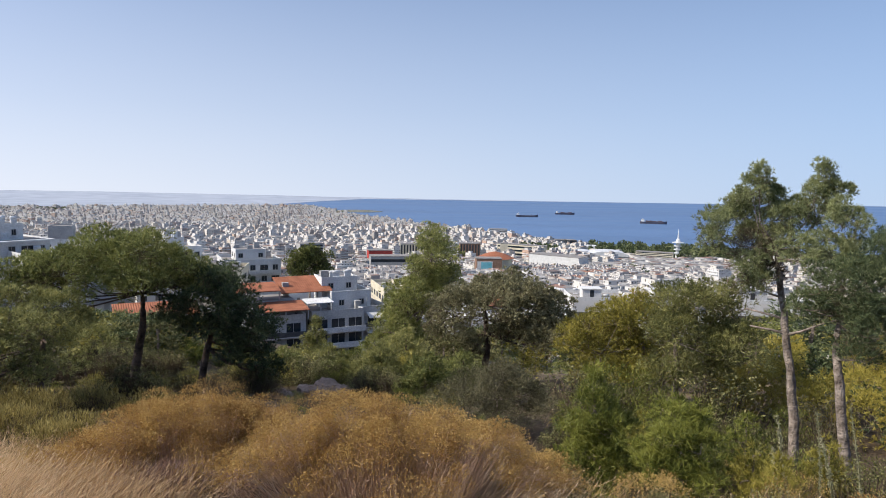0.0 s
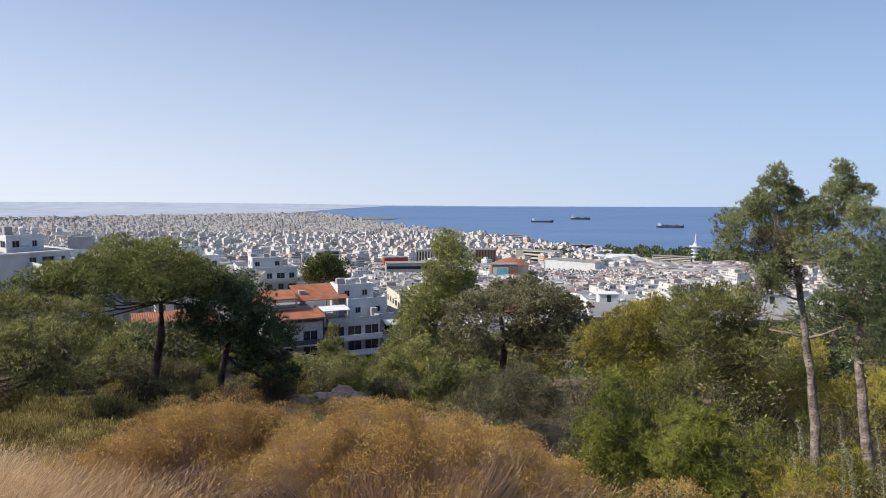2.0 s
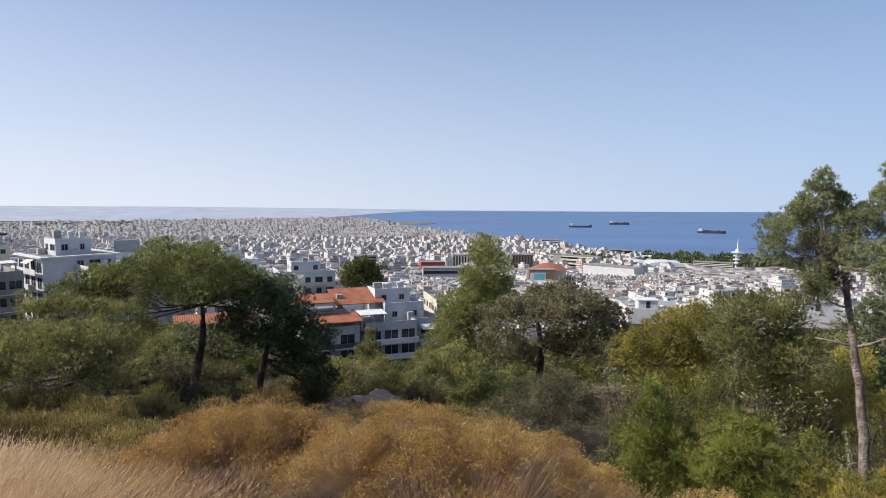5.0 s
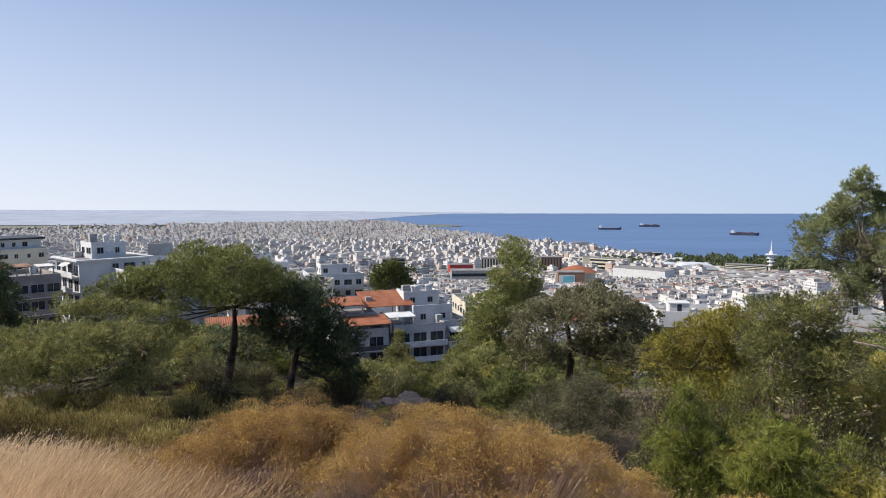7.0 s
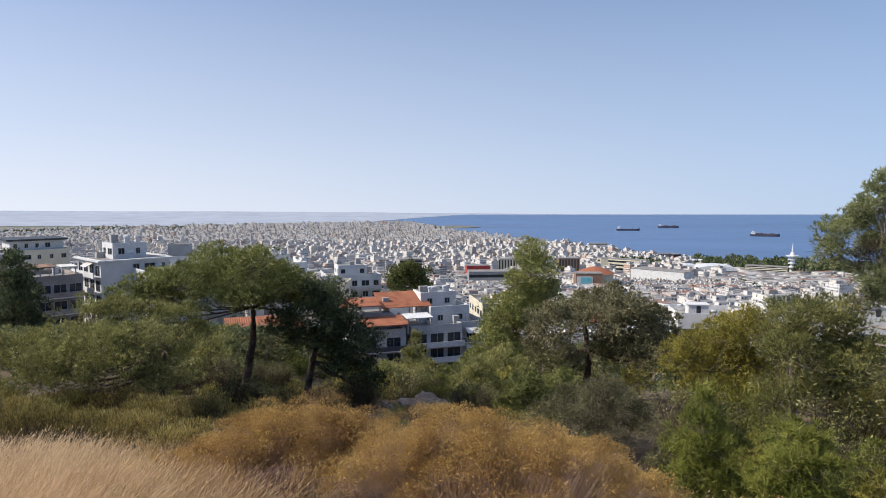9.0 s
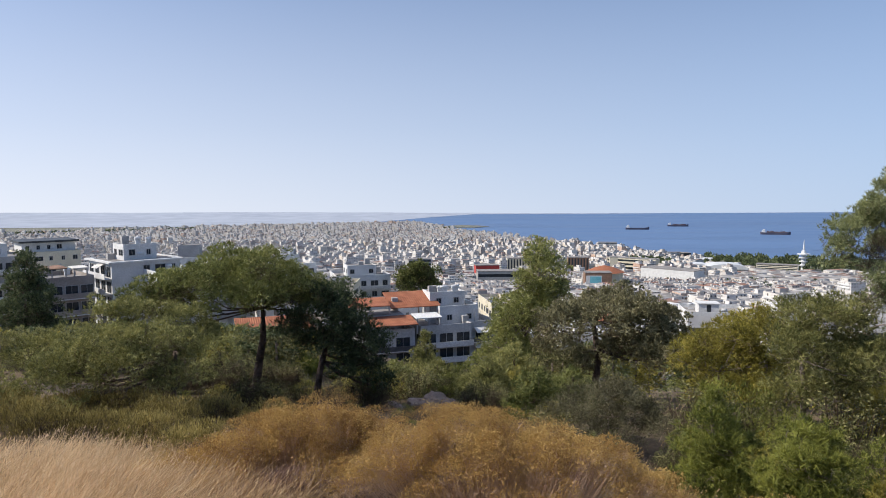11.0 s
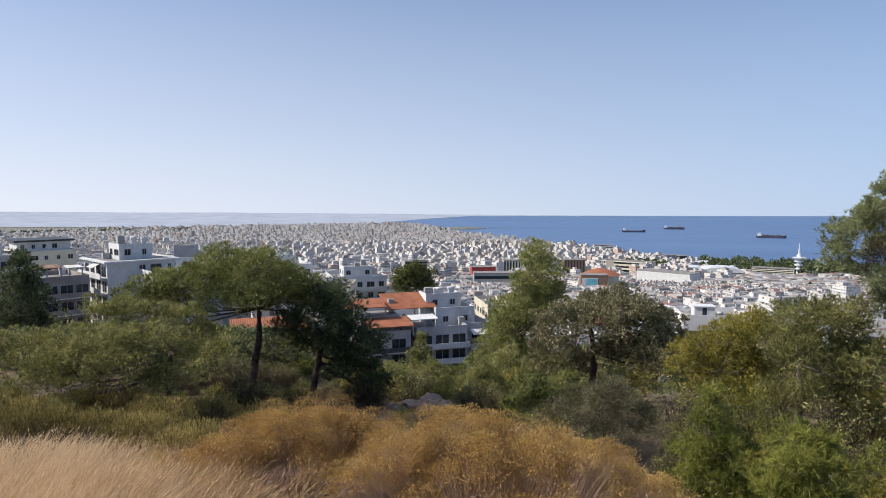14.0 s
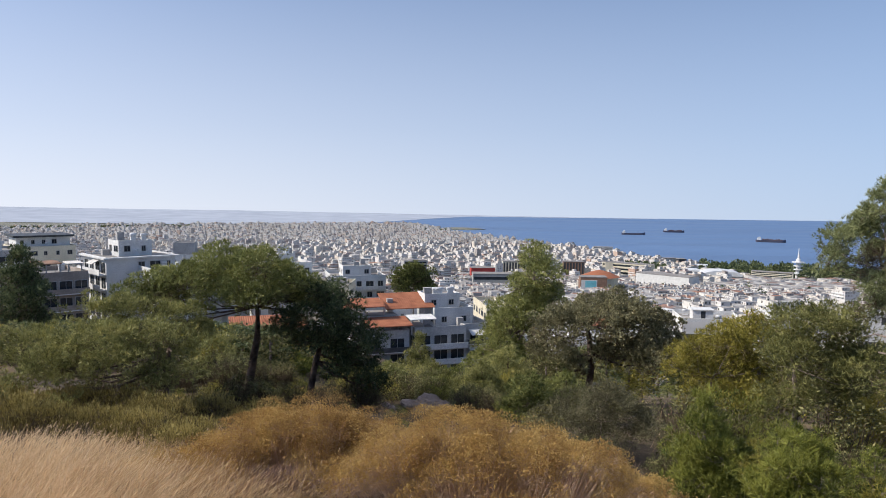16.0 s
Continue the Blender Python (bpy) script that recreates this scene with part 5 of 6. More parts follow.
                if rng.random() < 0.3 and face == "front":
                    bm = bmesh.new()
                    a = rng.uniform(x0 + 0.5, max(x0 + 0.6, x1 - 3.4))
                    v = [bm.verts.new(p) for p in ((a, y0 - 0.05, z + 2.75), (a + 2.8, y0 - 0.05, z + 2.75), (a + 2.8, y0 - deep - 0.2, z + 1.9), (a, y0 - deep - 0.2, z + 1.9), (a, y0 - 0.05, z + 2.7), (a + 2.8, y0 - 0.05, z + 2.7), (a + 2.8, y0 - deep - 0.2, z + 1.85), (a, y0 - deep - 0.2, z + 1.85))]
                    for q in ((0, 1, 2, 3), (7, 6, 5, 4), (3, 2, 6, 7), (0, 3, 7, 4), (1, 5, 6, 2), (0, 4, 5, 1)):
                        bm.faces.new([v[k] for k in q])
                    part("awning", bm, M_AWNING, slab, "faded canvas awning")


def slope_roof(parent, x0, x1, y0, y1, z0, rise, material, label, ridge="back"):
    """A roof slab with one slope, and ribs of tiles."""
    bm = bmesh.new()
    n = max(6, int((x1 - x0) / 0.17))
    rows = []
    for i in range(n + 1):
        x = x0 + (x1 - x0) * i / n
        up = 0.14 if i % 2 else 0.07
        rows.append([bm.verts.new(p) for p in ((x, y0, z0 - 0.06), (x, y0, z0 + up), (x, y1, z0 + rise + up), (x, y1, z0 + rise - 0.06))])
    for p, q in zip(rows, rows[1:]):
        for k in range(4):
            bm.faces.new((p[k], q[k], q[(k + 1) % 4], p[(k + 1) % 4]))
    bm.faces.new(rows[0])
    bm.faces.new(rows[-1][::-1])
    part("tiled_roof", bm, material, parent, label)


def posts(parent, spots, z0, z1, y):
    for x in spots:
        bm = bmesh.new()
        box(bm, x - 0.09, y - 0.09, z0, x + 0.09, y + 0.09, z1)
        part("post", bm, M_GREY, parent)


def house(az, d, roof_z, label, turn=0.0, name="apartment_building"):
    """An empty house at a direction and distance whose local zero height is its main roof."""
    x, y = d * math.sin(math.radians(az)), d * math.cos(math.radians(az))
    return thing(name, (x, y, roof_z), label, "apartment building", "", -az + turn)


# stepped house with tiled roof terraces, below the woods
h = house(-3.1, 134, -22.7, "stepped white apartment building with red tiled roof terraces", 17)
h.scale.x = 1.32
block(h, -7.2, 0.1, 0, 12, -18.0, 5, M_STUCCO, bands=("front",), rail=M_RAIL, seed=3, parapet=0.9, deep=1.9, wide=True)
slope_roof(h, -6.4, 0.4, -1.2, 4.2, -1.2, 0.9, M_TILE, "red clay tile roof over the terrace")
posts(h, (-6.2, -3.0, 0.2), -3.0, -1.15, -1.0)
block(h, -6.6, -0.6, 4.4, 11, -3.0, 1, M_GREY, faces=("front",), bands=(), seed=4, parapet=0)
slope_roof(h, -9.2, -2.8, 3.4, 9.0, 1.9, 0.9, M_TILE, "orange clay tile roof with eaves")
posts(h, (-9.0, -6.0, -3.0), 0.0, 1.85, 3.6)
slope_roof(h, -2.2, 5.6, 6.0, 13.0, 0.9, 2.2, M_TILE, "orange clay tile roof with eaves")
block(h, 1.2, 9.2, 1.0, 13, -18.0, 5, M_STUCCO, bands=("front",), rail=M_WHITE, seed=5, parapet=0.95, deep=2.1, wide=True)
slope_roof(h, 0.6, 4.6, 1.2, 5.0, -0.6, 0.35, M_WHITE, "white canvas canopy on the roof terrace")
posts(h, (0.8, 2.6, 4.4), -3.0, -0.6, 1.4)
block(h, 5.2, 11.6, 5.0, 13, -3.0, 1, M_WHITE, faces=("front", "left"), bands=(), seed=6, parapet=0.9)
block(h, 4.4, 10.2, 8.0, 13, 0.0, 1, M_WHITE, faces=("front", "left"), bands=(), seed=7, parapet=0.4)
block(h, 9.25, 13.6, 2.6, 12, -18.0, 5, M_STUCCO, bands=("front",), rail=M_RAIL, seed=8, parapet=0.9, deep=1.9, wide=True)
for x, y in ((-1.5, 8.5), (8.6, 3.5)):
    bm = bmesh.new()
    box(bm, x, y, -3, x + 0.9, y + 0.9, 2.6 if x < 0 else -1.0)
    part("chimney", bm, M_GREY, h)

h = house(4.5, 150, -23.4, "cream rendered house with a blank side wall", 14)
block(h, -3.4, 1.6, 0, 14, -15.0, 5, M_CREAM, faces=("left",), bands=(), seed=11, parapet=0.8)

h = house(-25.95, 150, -12.2, "white apartment building with balconies and a set-back top floor", 19.05)
block(h, 0, 13.5, 0, 12.6, -15.0, 5, M_WHITE, bands=("left",), rail=M_WHITE, seed=21, parapet=0.3, blank=("front",), eaves=0.7, wide=True)
block(h, 3.6, 10.2, 3.4, 9, 0.0, 1, M_WHITE, faces=("front", "left"), bands=(), seed=22, parapet=0.3)
h = house(-28.9, 142, -14.4, "taupe apartment building with concrete balconies", 16)
block(h, -5.6, 4.6, 0, 12, -15.0, 5, M_TAUPE, bands=("front",), rail=M_TAUPE, seed=23, parapet=0.9, wide=True)
slope_roof(h, -4.6, 0.5, 1.0, 5.0, 2.3, 0.25, M_BROWN, "brown slatted pergola roof")
posts(h, (-4.4, -2.0, 0.3), 0.0, 2.3, 1.2)
slope_roof(h, 1.6, 4.2, 1.5, 4.5, 2.1, 0.2, M_AWNING, "pale canvas canopy on the roof terrace")
posts(h, (1.8, 4.0), 0.0, 2.1, 1.7)
h = house(-29.8, 220, -15.0, "grey-white building with a dark framed roof storey", 12, "office_building")
block(h, -7.5, 7.5, 0, 14, -12.0, 4, M_CREAM, bands=(), seed=25, parapet=0.5)
block(h, -6.5, 6.5, 2, 12, 0.0, 1, M_WHITE, faces=("front",), bands=(), seed=26, parapet=0.0)
bm = bmesh.new()
box(bm, -7.4, 0.8, 2.9, 7.4, 13, 3.4)
part("roof_slab", bm, M_DARK, h, "dark overhanging roof edge")
h = house(-20.1, 185, -15.2, "low grey apartment building with a roof room", -8)
block(h, -5.6, 5.6, 0, 12, -15.0, 5, M_WHITE, bands=("front",), rail=M_WHITE, seed=27, parapet=0.5)
block(h, -4.5, 0.5, 3, 9, 0.0, 1, M_GREY, faces=("front",), bands=(), seed=28, parapet=0.3)
h = house(-21.4, 146, -14.6, "white house with a broad roof terrace", 20)
block(h, -4.0, 4.0, 0, 10, -12.0, 4, M_WHITE, bands=("front",), rail=M_WHITE, seed=29, parapet=0.9)
h = house(-33.5, 180, -13.0, "weathered grey apartment building at the edge of the woods", 10)
block(h, -8, 8, 0, 14, -15.0, 5, M_GREY, bands=("front",), rail=M_WHITE, seed=30, parapet=0.6)
block(h, -3, 4, 3, 10, 0.0, 1, M_WHITE, faces=("front",), bands=(), seed=31, parapet=0.3)
h = house(-15.0, 112, -19.2, "white house with a long red tiled roof between the pines", 4, "house")
block(h, -4.0, 7.0, 0, 5, -9.7, 3, M_WHITE, bands=("front",), rail=M_RAIL, seed=32, parapet=0)
slope_roof(h, -4.5, 7.5, -1.0, 5.5, -0.6, 0.9, M_TILE, "red clay tile roof")
h = house(-7.6, 195, -22.6, "white apartment building with a boxy roof room", 10)
block(h, -6, 9, 0, 14, -15.0, 5, M_WHITE, bands=("front",), rail=M_WHITE, seed=33, parapet=0.9)
block(h, -2.5, 5.5, 3, 10, 0.0, 1, M_WHITE, faces=("front", "left"), bands=(), seed=34, parapet=0.3)
h = house(-9.6, 175, -22.4, "pale house with a flat roof terrace", -10)
block(h, -5, 5, 0, 12, -15.0, 5, M_CREAM, bands=("front",), rail=M_WHITE, seed=35, parapet=0.9)
h = house(-12.5, 205, -20.0, "plain white apartment building", 18)
block(h, -6, 6, 0, 12, -15.0, 5, M_WHITE, bands=("front", "left"), rail=M_WHITE, seed=36, parapet=0.9)
block(h, -3, 2, 3, 9, 0.0, 1, M_WHITE, faces=("front",), bands=(), seed=37, parapet=0.3)


def city_house_row():
    """The nearest houses of the plain, each a thing with its walls, roof, roof room and balconies."""
    rng = random.Random(8)
    taken = [(-3.0, 134, 26), (4.2, 150, 15), (-23.6, 158, 20), (-28.9, 142, 16), (-29.8, 220, 20), (-20.1, 185, 15), (-22.8, 146, 12), (-33.5, 180, 18), (-15, 112, 18), (-6.7, 195, 18), (-9, 175, 14), (-12.5, 205, 14), (-2.74, 190, 12)]
    spots = [(d * math.sin(math.radians(a)), d * math.cos(math.radians(a)), w) for a, d, w in taken]
    n = 0
    for row in range(13):
        d = 172 + row * 15.5
        a = -40.0
        while a < 41:
            a += math.degrees(rng.uniform(14, 21) / d)
            r = d + rng.uniform(-3, 3)
            x, y = r * math.sin(math.radians(a)), r * math.cos(math.radians(a))
            if any(math.hypot(x - p, y - q) < w for p, q, w in spots) or rng.random() < 0.1 or r > 372:
                continue
            if n >= 290:
                return
            n += 1
            z = float(land(x, y))
            w, dp, fl = rng.uniform(9, 17), rng.uniform(8, 13), rng.choice([2, 3, 3, 4, 5])
            hh = fl * 3.0 + 0.5
            wall = rng.choice([M_WHITE, M_WHITE, M_WHITE, M_CREAM, M_GREY])
            tone = {M_WHITE: "white", M_CREAM: "cream", M_GREY: "grey"}[wall]
            tiled = rng.random() < 0.05
            o = thing("apartment_house", (x, y, z), f"{tone} plastered flat-roofed apartment house with balconies" if not tiled else f"{tone} plastered house with a red tiled roof", "apartment house", "houses at the foot of the hill", -a + rng.choice([-28, -20, 8, 14, 22, 35]))
            body = boxes_mesh("wall", np.array([0.0]), np.array([dp / 2]), np.array([-9.0]), np.array([hh]), np.array([w / 2]), np.array([dp / 2]), np.array([0.0]))
            body.materials[0], body.materials[1] = M_CITY, M_ROOF
            place("wall", body, None, o)
            bm = bmesh.new()
            for q in ((-w / 2, 0, w / 2, 0.2), (-w / 2, dp - 0.2, w / 2, dp), (-w / 2, 0.2, -w / 2 + 0.2, dp - 0.2), (w / 2 - 0.2, 0.2, w / 2, dp - 0.2)):
                box(bm, q[0], q[1], hh + 0.002, q[2], q[3], hh + rng.uniform(0.6, 1.0))
            part("parapet", bm, wall, o)
            if tiled:
                slope_roof(o, -w / 2 - 0.3, w / 2 + 0.3, -0.5, dp + 0.4, hh + 0.9, 1.6, M_TILE, "red clay tile roof")
            else:
                k, px, py = rng.uniform(0.3, 0.6), rng.uniform(-0.18, 0.18) * w, rng.uniform(0.3, 0.6) * dp
                bm = bmesh.new()
                top = rng.uniform(2.3, 3.0)
                box(bm, px - k * w / 2, py - k * dp / 2, hh + 0.002, px + k * w / 2, py + k * dp / 2, hh + top)
                box(bm, px - k * w / 2 - 0.3, py - k * dp / 2 - 0.3, hh + top, px + k * w / 2 + 0.3, py + k * dp / 2 + 0.3, hh + top + 0.18)
                room = part("roof_room", bm, wall, o)
                bm = bmesh.new()
                box(bm, px - 0.5, py - k * dp / 2 - 0.03, hh + 0.1, px + 0.5, py - k * dp / 2 + 0.05, hh + 2.1)
                part("door", bm, M_DARK, room)
                for _ in range(rng.choice([1, 2, 3])):
                    tx, ty = rng.uniform(-0.4, 0.4) * w, rng.uniform(0.15, 0.85) * dp
                    bm = bmesh.new()
                    tube(bm, [(tx - 0.6, ty, hh + 1.1), (tx + 0.6, ty, hh + 1.1)], [0.28, 0.28], 10)
                    box(bm, tx - 0.6, ty - 0.9, hh + 0.1, tx + 0.6, ty - 0.3, hh + 0.2)
                    part("water_heater", bm, M_STEEL, o)
            for f in range(1, fl):
                z0 = hh - 0.5 - 3.0 * f
                bm = bmesh.new()
                box(bm, -w / 2 + 0.4, -1.25, z0 - 0.12, w / 2 - 0.4, -0.004, z0 + 0.05)
                box(bm, -w / 2 + 0.4, -1.25, z0 + 0.05, w / 2 - 0.4, -1.17, z0 + 0.95)
                part("balcony", bm, wall if rng.random() < 0.7 else M_RAIL, o)


city_house_row()

# a round-crowned tree between the houses
tree("city_tree", (-9.1, 189.8, -34.2), "round dark green tree between apartment houses", "tree", [(0, 6), (0, 9)],
     [(-3.2, 12.4, 3.4, 2.6), (2.8, 12.6, 3.4, 2.6), (0, 14.6, 3.6, 2.2), (-3.4, 9.6, 3.0, 2.4), (3.2, 9.4, 3.2, 2.4), (0, 11, 4, 3)], M_NEEDLE, 36, 7, 0.8, 0.22, 0.3, 70)


# ---- landmarks on the plain ----
def spot(az, d):
    return d * math.sin(math.radians(az)), d * math.cos(math.radians(az))


def lathe(bm, profile, sides=24):
    rings = [[bm.verts.new((r * math.cos(2 * math.pi * k / sides), r * math.sin(2 * math.pi * k / sides), z)) for k in range(sides)] for r, z in profile]
    for a, b in zip(rings, rings[1:]):
        for k in range(sides):
            bm.faces.new((a[k], a[(k + 1) % sides], b[(k + 1) % sides], b[k]))
    bm.faces.new(rings[0][::-1])
    bm.faces.new(rings[-1])


x, y = spot(26.38, 1370)
g = float(land(x, y))
top_z = EYE - 0.0654 * 1370
e = thing("observation_tower", (x, y, g), "white telecommunications tower with round decks and a mast", "tower")
H = top_z - g
bm = bmesh.new()
lathe(bm, [(4.2, -2), (3.6, H * 0.3), (3.4, H * 0.62)])
part("shaft", bm, M_STEEL, e)
for z, r in ((0.18, 7.0), (0.3, 7.2), (0.42, 7.5), (0.54, 10.5)):
    bm = bmesh.new()
    lathe(bm, [(r * 0.6, H * z - 1.2), (r, H * z - 0.6), (r, H * z + 0.8), (r * 0.6, H * z + 1.3)])
    part("deck", bm, M_STEEL, e)
bm = bmesh.new()
lathe(bm, [(4.6, H * 0.56), (3.4, H * 0.64), (1.8, H * 0.66), (1.4, H * 0.8), (0.9, H * 0.82), (0.4, H)])
part("mast", bm, M_STEEL, e)


def slab_building(az, d, top, w, dp, wall, label, turn=0.0, rows=0, cols=0, name="office_building"):
    x, y = spot(az, d)
    ground = float(land(x, y))
    tall = max(EYE + top * d - ground, 6.0)
    e = thing(name, (x, y, ground), label, "building", "", -az + turn)
    bm = bmesh.new()
    box(bm, -w / 2, 0, -8, w / 2, dp, tall)
    part("wall", bm, wall, e)
    bm = bmesh.new()
    box(bm, -w / 2 - 0.3, -0.3, tall + 0.004, w / 2 + 0.3, dp + 0.3, tall + 0.6)
    part("roof", bm, M_ROOF, e)
    for r in range(rows):
        z = tall - (r + 1) * tall / (rows + 0.3) + 0.9
        if cols:
            continue
        bm = bmesh.new()
        box(bm, -w / 2 + 0.8, -0.05, z, w / 2 - 0.8, 0.2, z + tall / (rows + 0.3) * 0.48)
        part("window_band", bm, M_PANE, e)
    for c in range(cols):
        xx = -w / 2 + (c + 0.5) * w / cols
        bm = bmesh.new()
        box(bm, xx - w / cols * 0.26, -0.05, -2, xx + w / cols * 0.26, 0.2, tall - 1.2)
        part("window_strip", bm, M_DARK, e)
    return e


slab_building(5.42, 1100, -0.0975, 36, 18, M_CREAM, "brown and cream slab block with vertical dark window strips", 6, cols=8)
slab_building(10.15, 1110, -0.0955, 32, 18, M_BROWN, "brown slab block with vertical dark window strips", 6, cols=7)
slab_building(14.2, 1150, -0.0955, 80, 18, M_CREAM, "long beige office building with window bands", -22, rows=4)
slab_building(12.9, 1130, -0.094, 12, 12, M_CREAM, "narrow beige stair tower of an office building", 4)
slab_building(16.9, 1000, -0.1095, 78, 30, M_WHITE, "long low white hall with a flat roof", -28, rows=0, name="white_hall")
slab_building(24.65, 1300, -0.0985, 64, 18, M_CREAM, "long beige slab block with rows of windows", -6, rows=5)
slab_building(17.5, 1520, -0.0862, 34, 18, M_WHITE, "white seafront hotel with rows of balconies", 20, rows=6)
slab_building(18.4, 1510, -0.0866, 16, 24, M_DARK, "dark-faced seafront hotel wing", 20, rows=6)
slab_building(12.4, 1790, -0.0738, 46, 20, M_WHITE, "large white seafront building", 0, rows=4)
slab_building(-2.6, 900, -0.0985, 30, 18, M_GREY, "tall grey apartment block", 15, rows=7)
e = slab_building(2.9, 1000, -0.1075, 34, 18, M_RED, "low building with a red fascia", 8, rows=0, name="shop_building")
bm = bmesh.new()
box(bm, -11, -0.35, 8.5, 8, -0.004, 13)
part("sign", bm, M_WHITE, e, "white sign on a red fascia")
slab_building(4.0, 900, -0.116, 60, 24, M_GREY, "low grey flat-roofed market hall", 6, rows=2, name="market_hall")
e = slab_building(11.75, 850, -0.1165, 31, 20, M_BROWN, "brown building with a wall poster", 8, rows=0)
bm = bmesh.new()
box(bm, -14.5, -0.25, 2.2, 4, -0.06, 18.0)
part("poster", bm, M_WHITE, e, "white wall poster with a teal panel")
bm = bmesh.new()
box(bm, -10, -0.32, 3.2, 3, -0.26, 17.0)
part("poster_panel", bm, M_TEAL, e, "teal poster panel")
x, y = spot(12.2, 900)
g = float(land(x, y))
rz = EYE - 0.1055 * 900 - g
e = thing("round_hall", (x, y, g), "round hall with a low red tiled roof", "hall")
bm = bmesh.new()
lathe(bm, [(22, -6), (22, rz - 9), (24, rz - 8.8), (24, rz - 8)], 28)
part("wall", bm, M_CREAM, e)
bm = bmesh.new()
lathe(bm, [(24.4, rz - 7.99), (13, rz - 3), (3, rz - 0.4), (0.2, rz)], 28)
part("roof", bm, M_TILE, e)


def arched_hall(az, d, top, w, dp, rise, label, turn):
    x, y = spot(az, d)
    e = thing("exhibition_hall", (x, y, EYE + top * d - rise - 5), label, "hall", "", -az + turn)
    bm = bmesh.new()
    box(bm, -w / 2, 0, -16, w / 2, dp, 5)
    part("wall", bm, M_GREY, e)
    bm = bmesh.new()
    rows = []
    for i in range(17):
        a = math.pi * i / 16
        rows.append([bm.verts.new((-w / 2 * math.cos(a) * 1.03, yy, 5.01 + rise * math.sin(a) ** 0.8)) for yy in (-1, dp + 1)])
    for p, q in zip(rows, rows[1:]):
        bm.faces.new((p[0], q[0], q[1], p[1]))
    bm.faces.new([r[0] for r in rows][::-1])
    bm.faces.new([r[1] for r in rows])
    part("roof", bm, M_STEEL, e, "pale curved metal roof")


arched_hall(21.3, 1200, -0.1, 60, 40, 8, "exhibition hall with a pale curved metal roof", 10)
arched_hall(19.3, 1230, -0.1005, 40, 34, 7, "smaller exhibition hall with a curved roof", 10)
arched_hall(20.0, 1450, -0.0935, 96, 30, 5, "long low pale exhibition shed by the sea", 5)


def ship(az, d, length, label, loads, deck_house=-1):
    """A moored freighter: hull with raised bow, bridge house aft, masts and cargo."""
    x, y = spot(az, d)
    e = thing("cargo_ship", (x, y, SEA), label, "ship", "ships moored in the gulf", -az + 4)
    L, B, D = length, length * 0.15, length * 0.075
    bm = bmesh.new()
    rows = []
    for f, wid, lift in ((-0.5, 0.6, 0.3), (-0.47, 0.9, 0.25), (-0.3, 1.0, 0.0), (0.3, 1.0, 0.0), (0.42, 0.75, 0.5), (0.48, 0.35, 0.9), (0.51, 0.05, 1.1)):
        b = B / 2 * wid
        rows.append([bm.verts.new(p) for p in ((f * L * 0.98, -b * 0.8, -1), (f * L, -b, D * (1 + 0.5 * lift)), (f * L, b, D * (1 + 0.5 * lift)), (f * L * 0.98, b * 0.8, -1))])
    for p, q in zip(rows, rows[1:]):
        for k in range(3):
            bm.faces.new((p[k], q[k], q[k + 1], p[k + 1]))
    bm.faces.new(rows[0])
    bm.faces.new(rows[-1][::-1])
    part("hull", bm, M_HULL, e)
    bm = bmesh.new()
    s = -0.42 * L
    box(bm, s, -B * 0.42, D, s + L * 0.09, B * 0.42, D + L * 0.085)
    box(bm, s + L * 0.01, -B * 0.48, D + L * 0.085, s + L * 0.08, B * 0.48, D + L * 0.11)
    box(bm, s - L * 0.03, -B * 0.12, D, s - L * 0.005, B * 0.12, D + L * 0.09)
    part("bridge_house", bm, M_STEEL, e)
    for f in (-0.37, 0.2, 0.47):
        bm = bmesh.new()
        tube(bm, [(f * L, 0, D), (f * L, 0, D + L * (0.13 if f < 0 else 0.08))], [0.5, 0.25], 6)
        part("mast", bm, M_STEEL if f < 0 else M_HULL, e)
    rng = random.Random(int(d))
    if loads:
        for i in range(9):
            f = -0.28 + i * 0.075
            bm = bmesh.new()
            box(bm, f * L, -B * 0.45, D + 0.01, f * L + L * 0.066, B * 0.45, D + L * rng.uniform(0.02, 0.055))
            part("cargo_stack", bm, M_CRATE, e)
    return e


ship(14.65, 2735, 85, "long low dark tanker moored at sea", False)
ship(17.65, 2990, 80, "dark freighter with a white bridge house at sea", True)
ship(24.47, 2545, 90, "container ship with stacked cargo moored at sea", True)


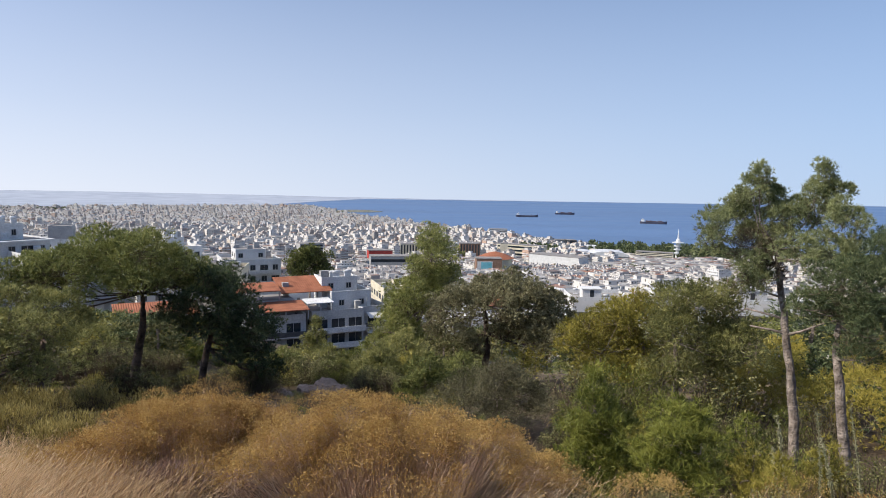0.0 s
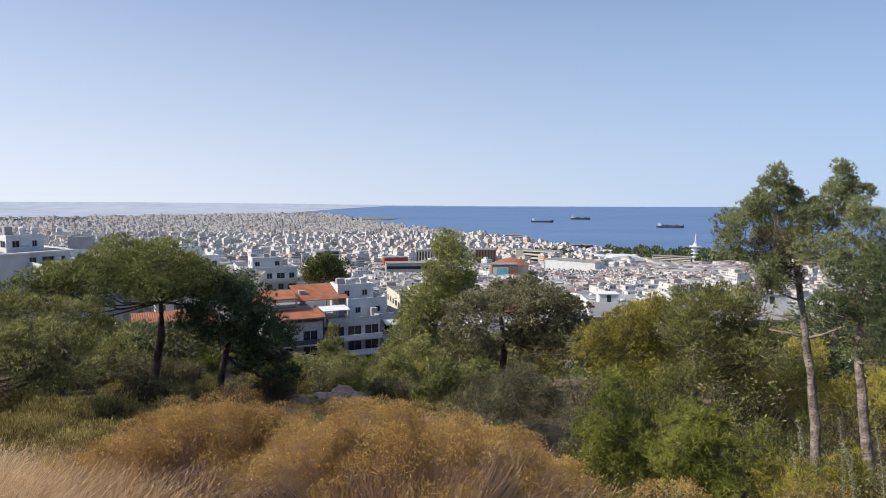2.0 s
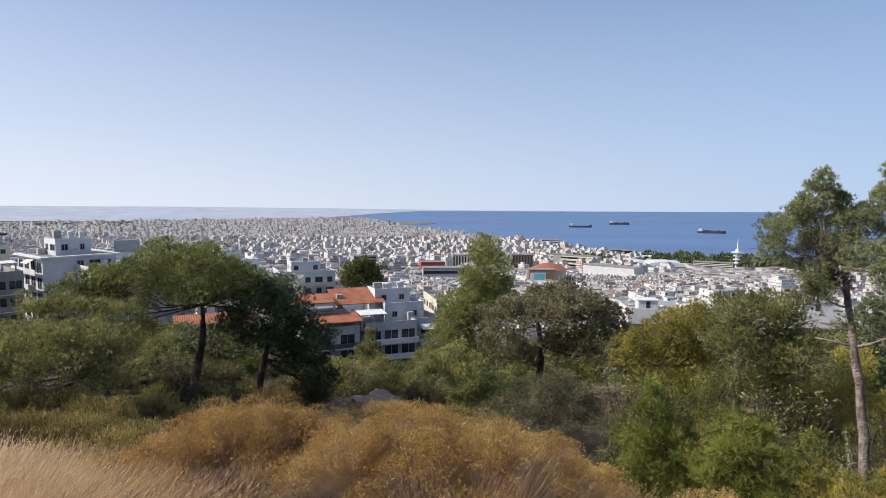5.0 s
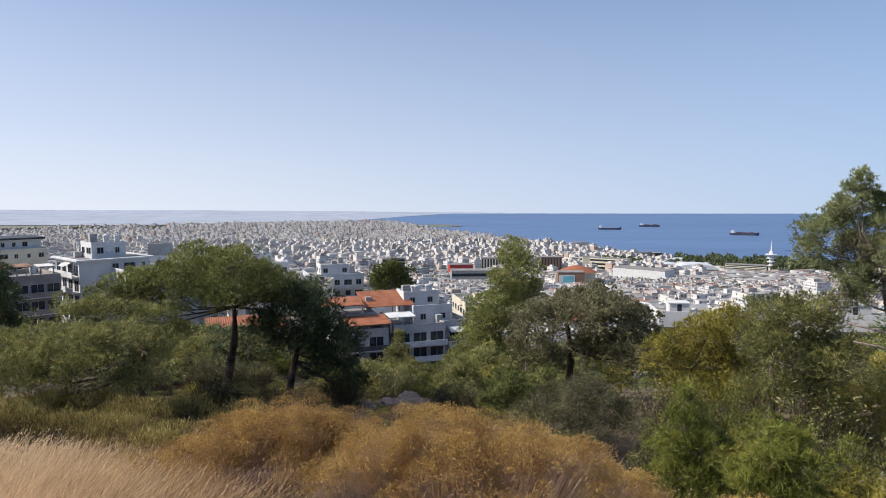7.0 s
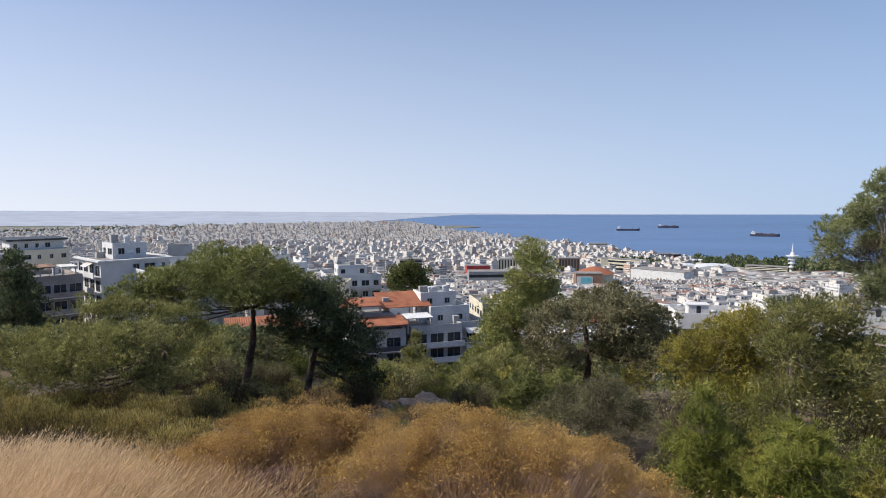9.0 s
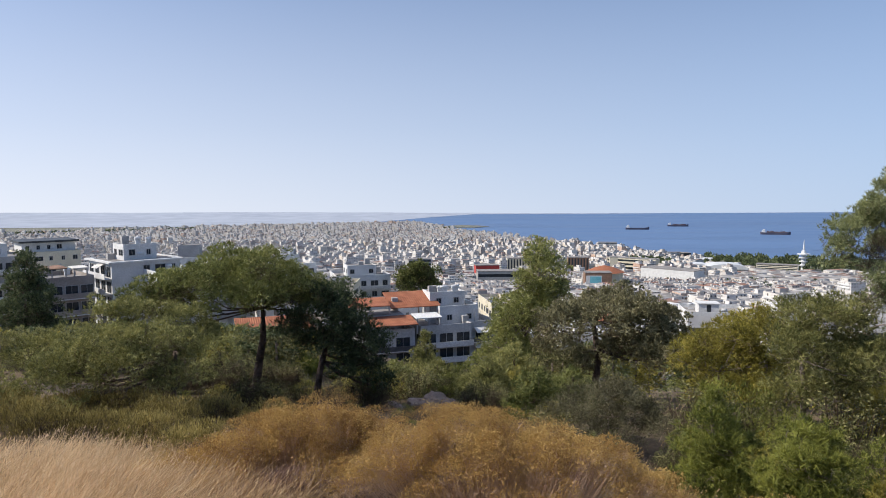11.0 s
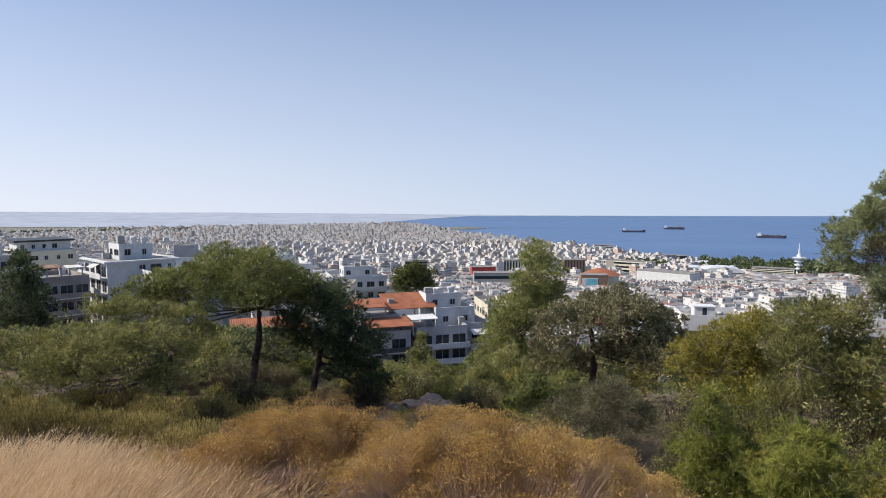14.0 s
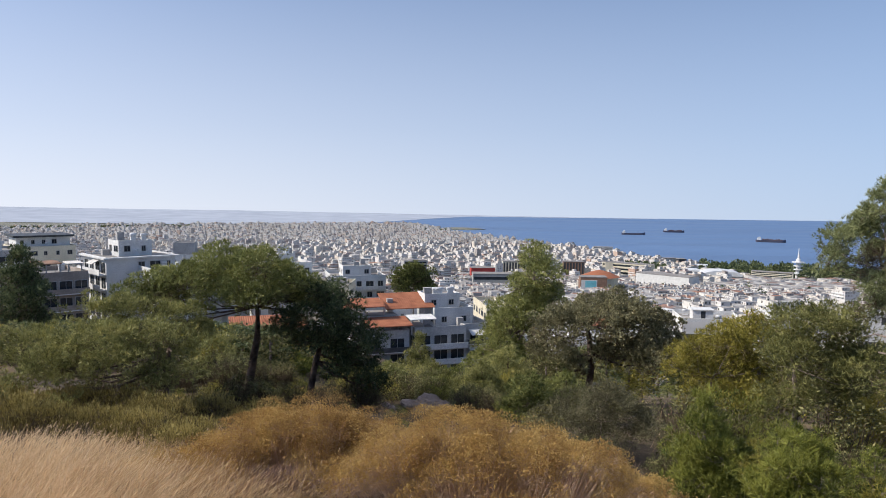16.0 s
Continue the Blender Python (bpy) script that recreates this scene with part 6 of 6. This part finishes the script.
# ---- trees of the plain ----
def build_city_trees():
    rng = np.random.default_rng(19)
    T = []
    spots = []
    for az0, az1, d0, d1, n, s in ((19.5, 40, 1340, 1560, 420, 7.0), (14, 17.2, 1250, 1400, 90, 7.0), (-40, -20, 2745, 2850, 300, 6.0), (-44, 40, 180, 400, 110, 3.6), (-44, 40, 380, 1300, 300, 4.5), (-30, 0, 1300, 2600, 200, 5.0), (-2, 3.0, 2830, 2890, 30, 6.0), (-3, 0, 2520, 2600, 40, 6.0)):
        az, d = rng.uniform(az0, az1, n), np.sqrt(rng.uniform(d0 ** 2, d1 ** 2, n))
        x, y = d * np.sin(np.radians(az)), d * np.cos(np.radians(az))
        z = land(x, y)
        keep = z > SEA + 1
        spots.append(np.stack([x, y, z, np.full(n, s)], 1)[keep])
    for x, y, z, s in np.concatenate(spots):
        s *= rng.uniform(0.7, 1.4)
        n = 55
        u = unit(rng.normal(0, 1, (n, 3)))
        P = np.array([x, y, z + s * 0.9]) + u * np.array([s * 0.75, s * 0.75, s * 0.95]) * rng.uniform(0.5, 1, (n, 1))
        T.append(blades(rng, P, u + np.array([0, 0, 0.6]), s * 0.5, s * 0.42, 0.5))
    tagged(place("city_trees", tris("city_trees", np.concatenate(T)), M_NEEDLE_BLUE), "dark green trees of parks and streets", "trees", kind="stuff")


build_city_trees()


# ---- dead wood of the tall pine ----
tall = [o for o in scene.objects if o.get("label") == "tall pine with bare lower trunk and double crown"][0]
for z, pts in ((2.52, ((-0.25, 0.0, 0.04), (-0.62, -0.1, 0.1))), (2.78, ((-0.3, 0.05, 0.06), (-0.7, 0.1, 0.12), (-0.85, 0.12, 0.05))), (2.5, ((0.25, -0.05, 0.1), (0.6, -0.08, 0.3), (0.85, -0.1, 0.4)))):
    bm = bmesh.new()
    z = z - 3.72 - tall.location.z
    path = [(-0.3, 0, z)] + [(-0.3 + a, b, z + c) for a, b, c in pts]
    tube(bm, path, [0.03, 0.024, 0.016, 0.008][:len(path)], 6)
    part("dead_branch", bm, M_BARK, tall, "bare grey dead branch")
rng = np.random.default_rng(61)
P, D = clump_points(rng, [(-0.95, 0.0, 3.95, 0.38, 0.35, 0.45), (-0.7, 0.1, 3.55, 0.34, 0.3, 0.4), (-0.95, -0.1, 3.3, 0.24, 0.25, 0.3)], 9000, 0.0, 12, 0.5)
P[:, 2] += -3.72 - tall.location.z
place("dead_twig_mass", tris("dead_twig_mass", blades(rng, P, D, 0.16, 0.009, 0.9)), M_TWIG_DARK, tall, "dark mass of dead twigs and old cones")
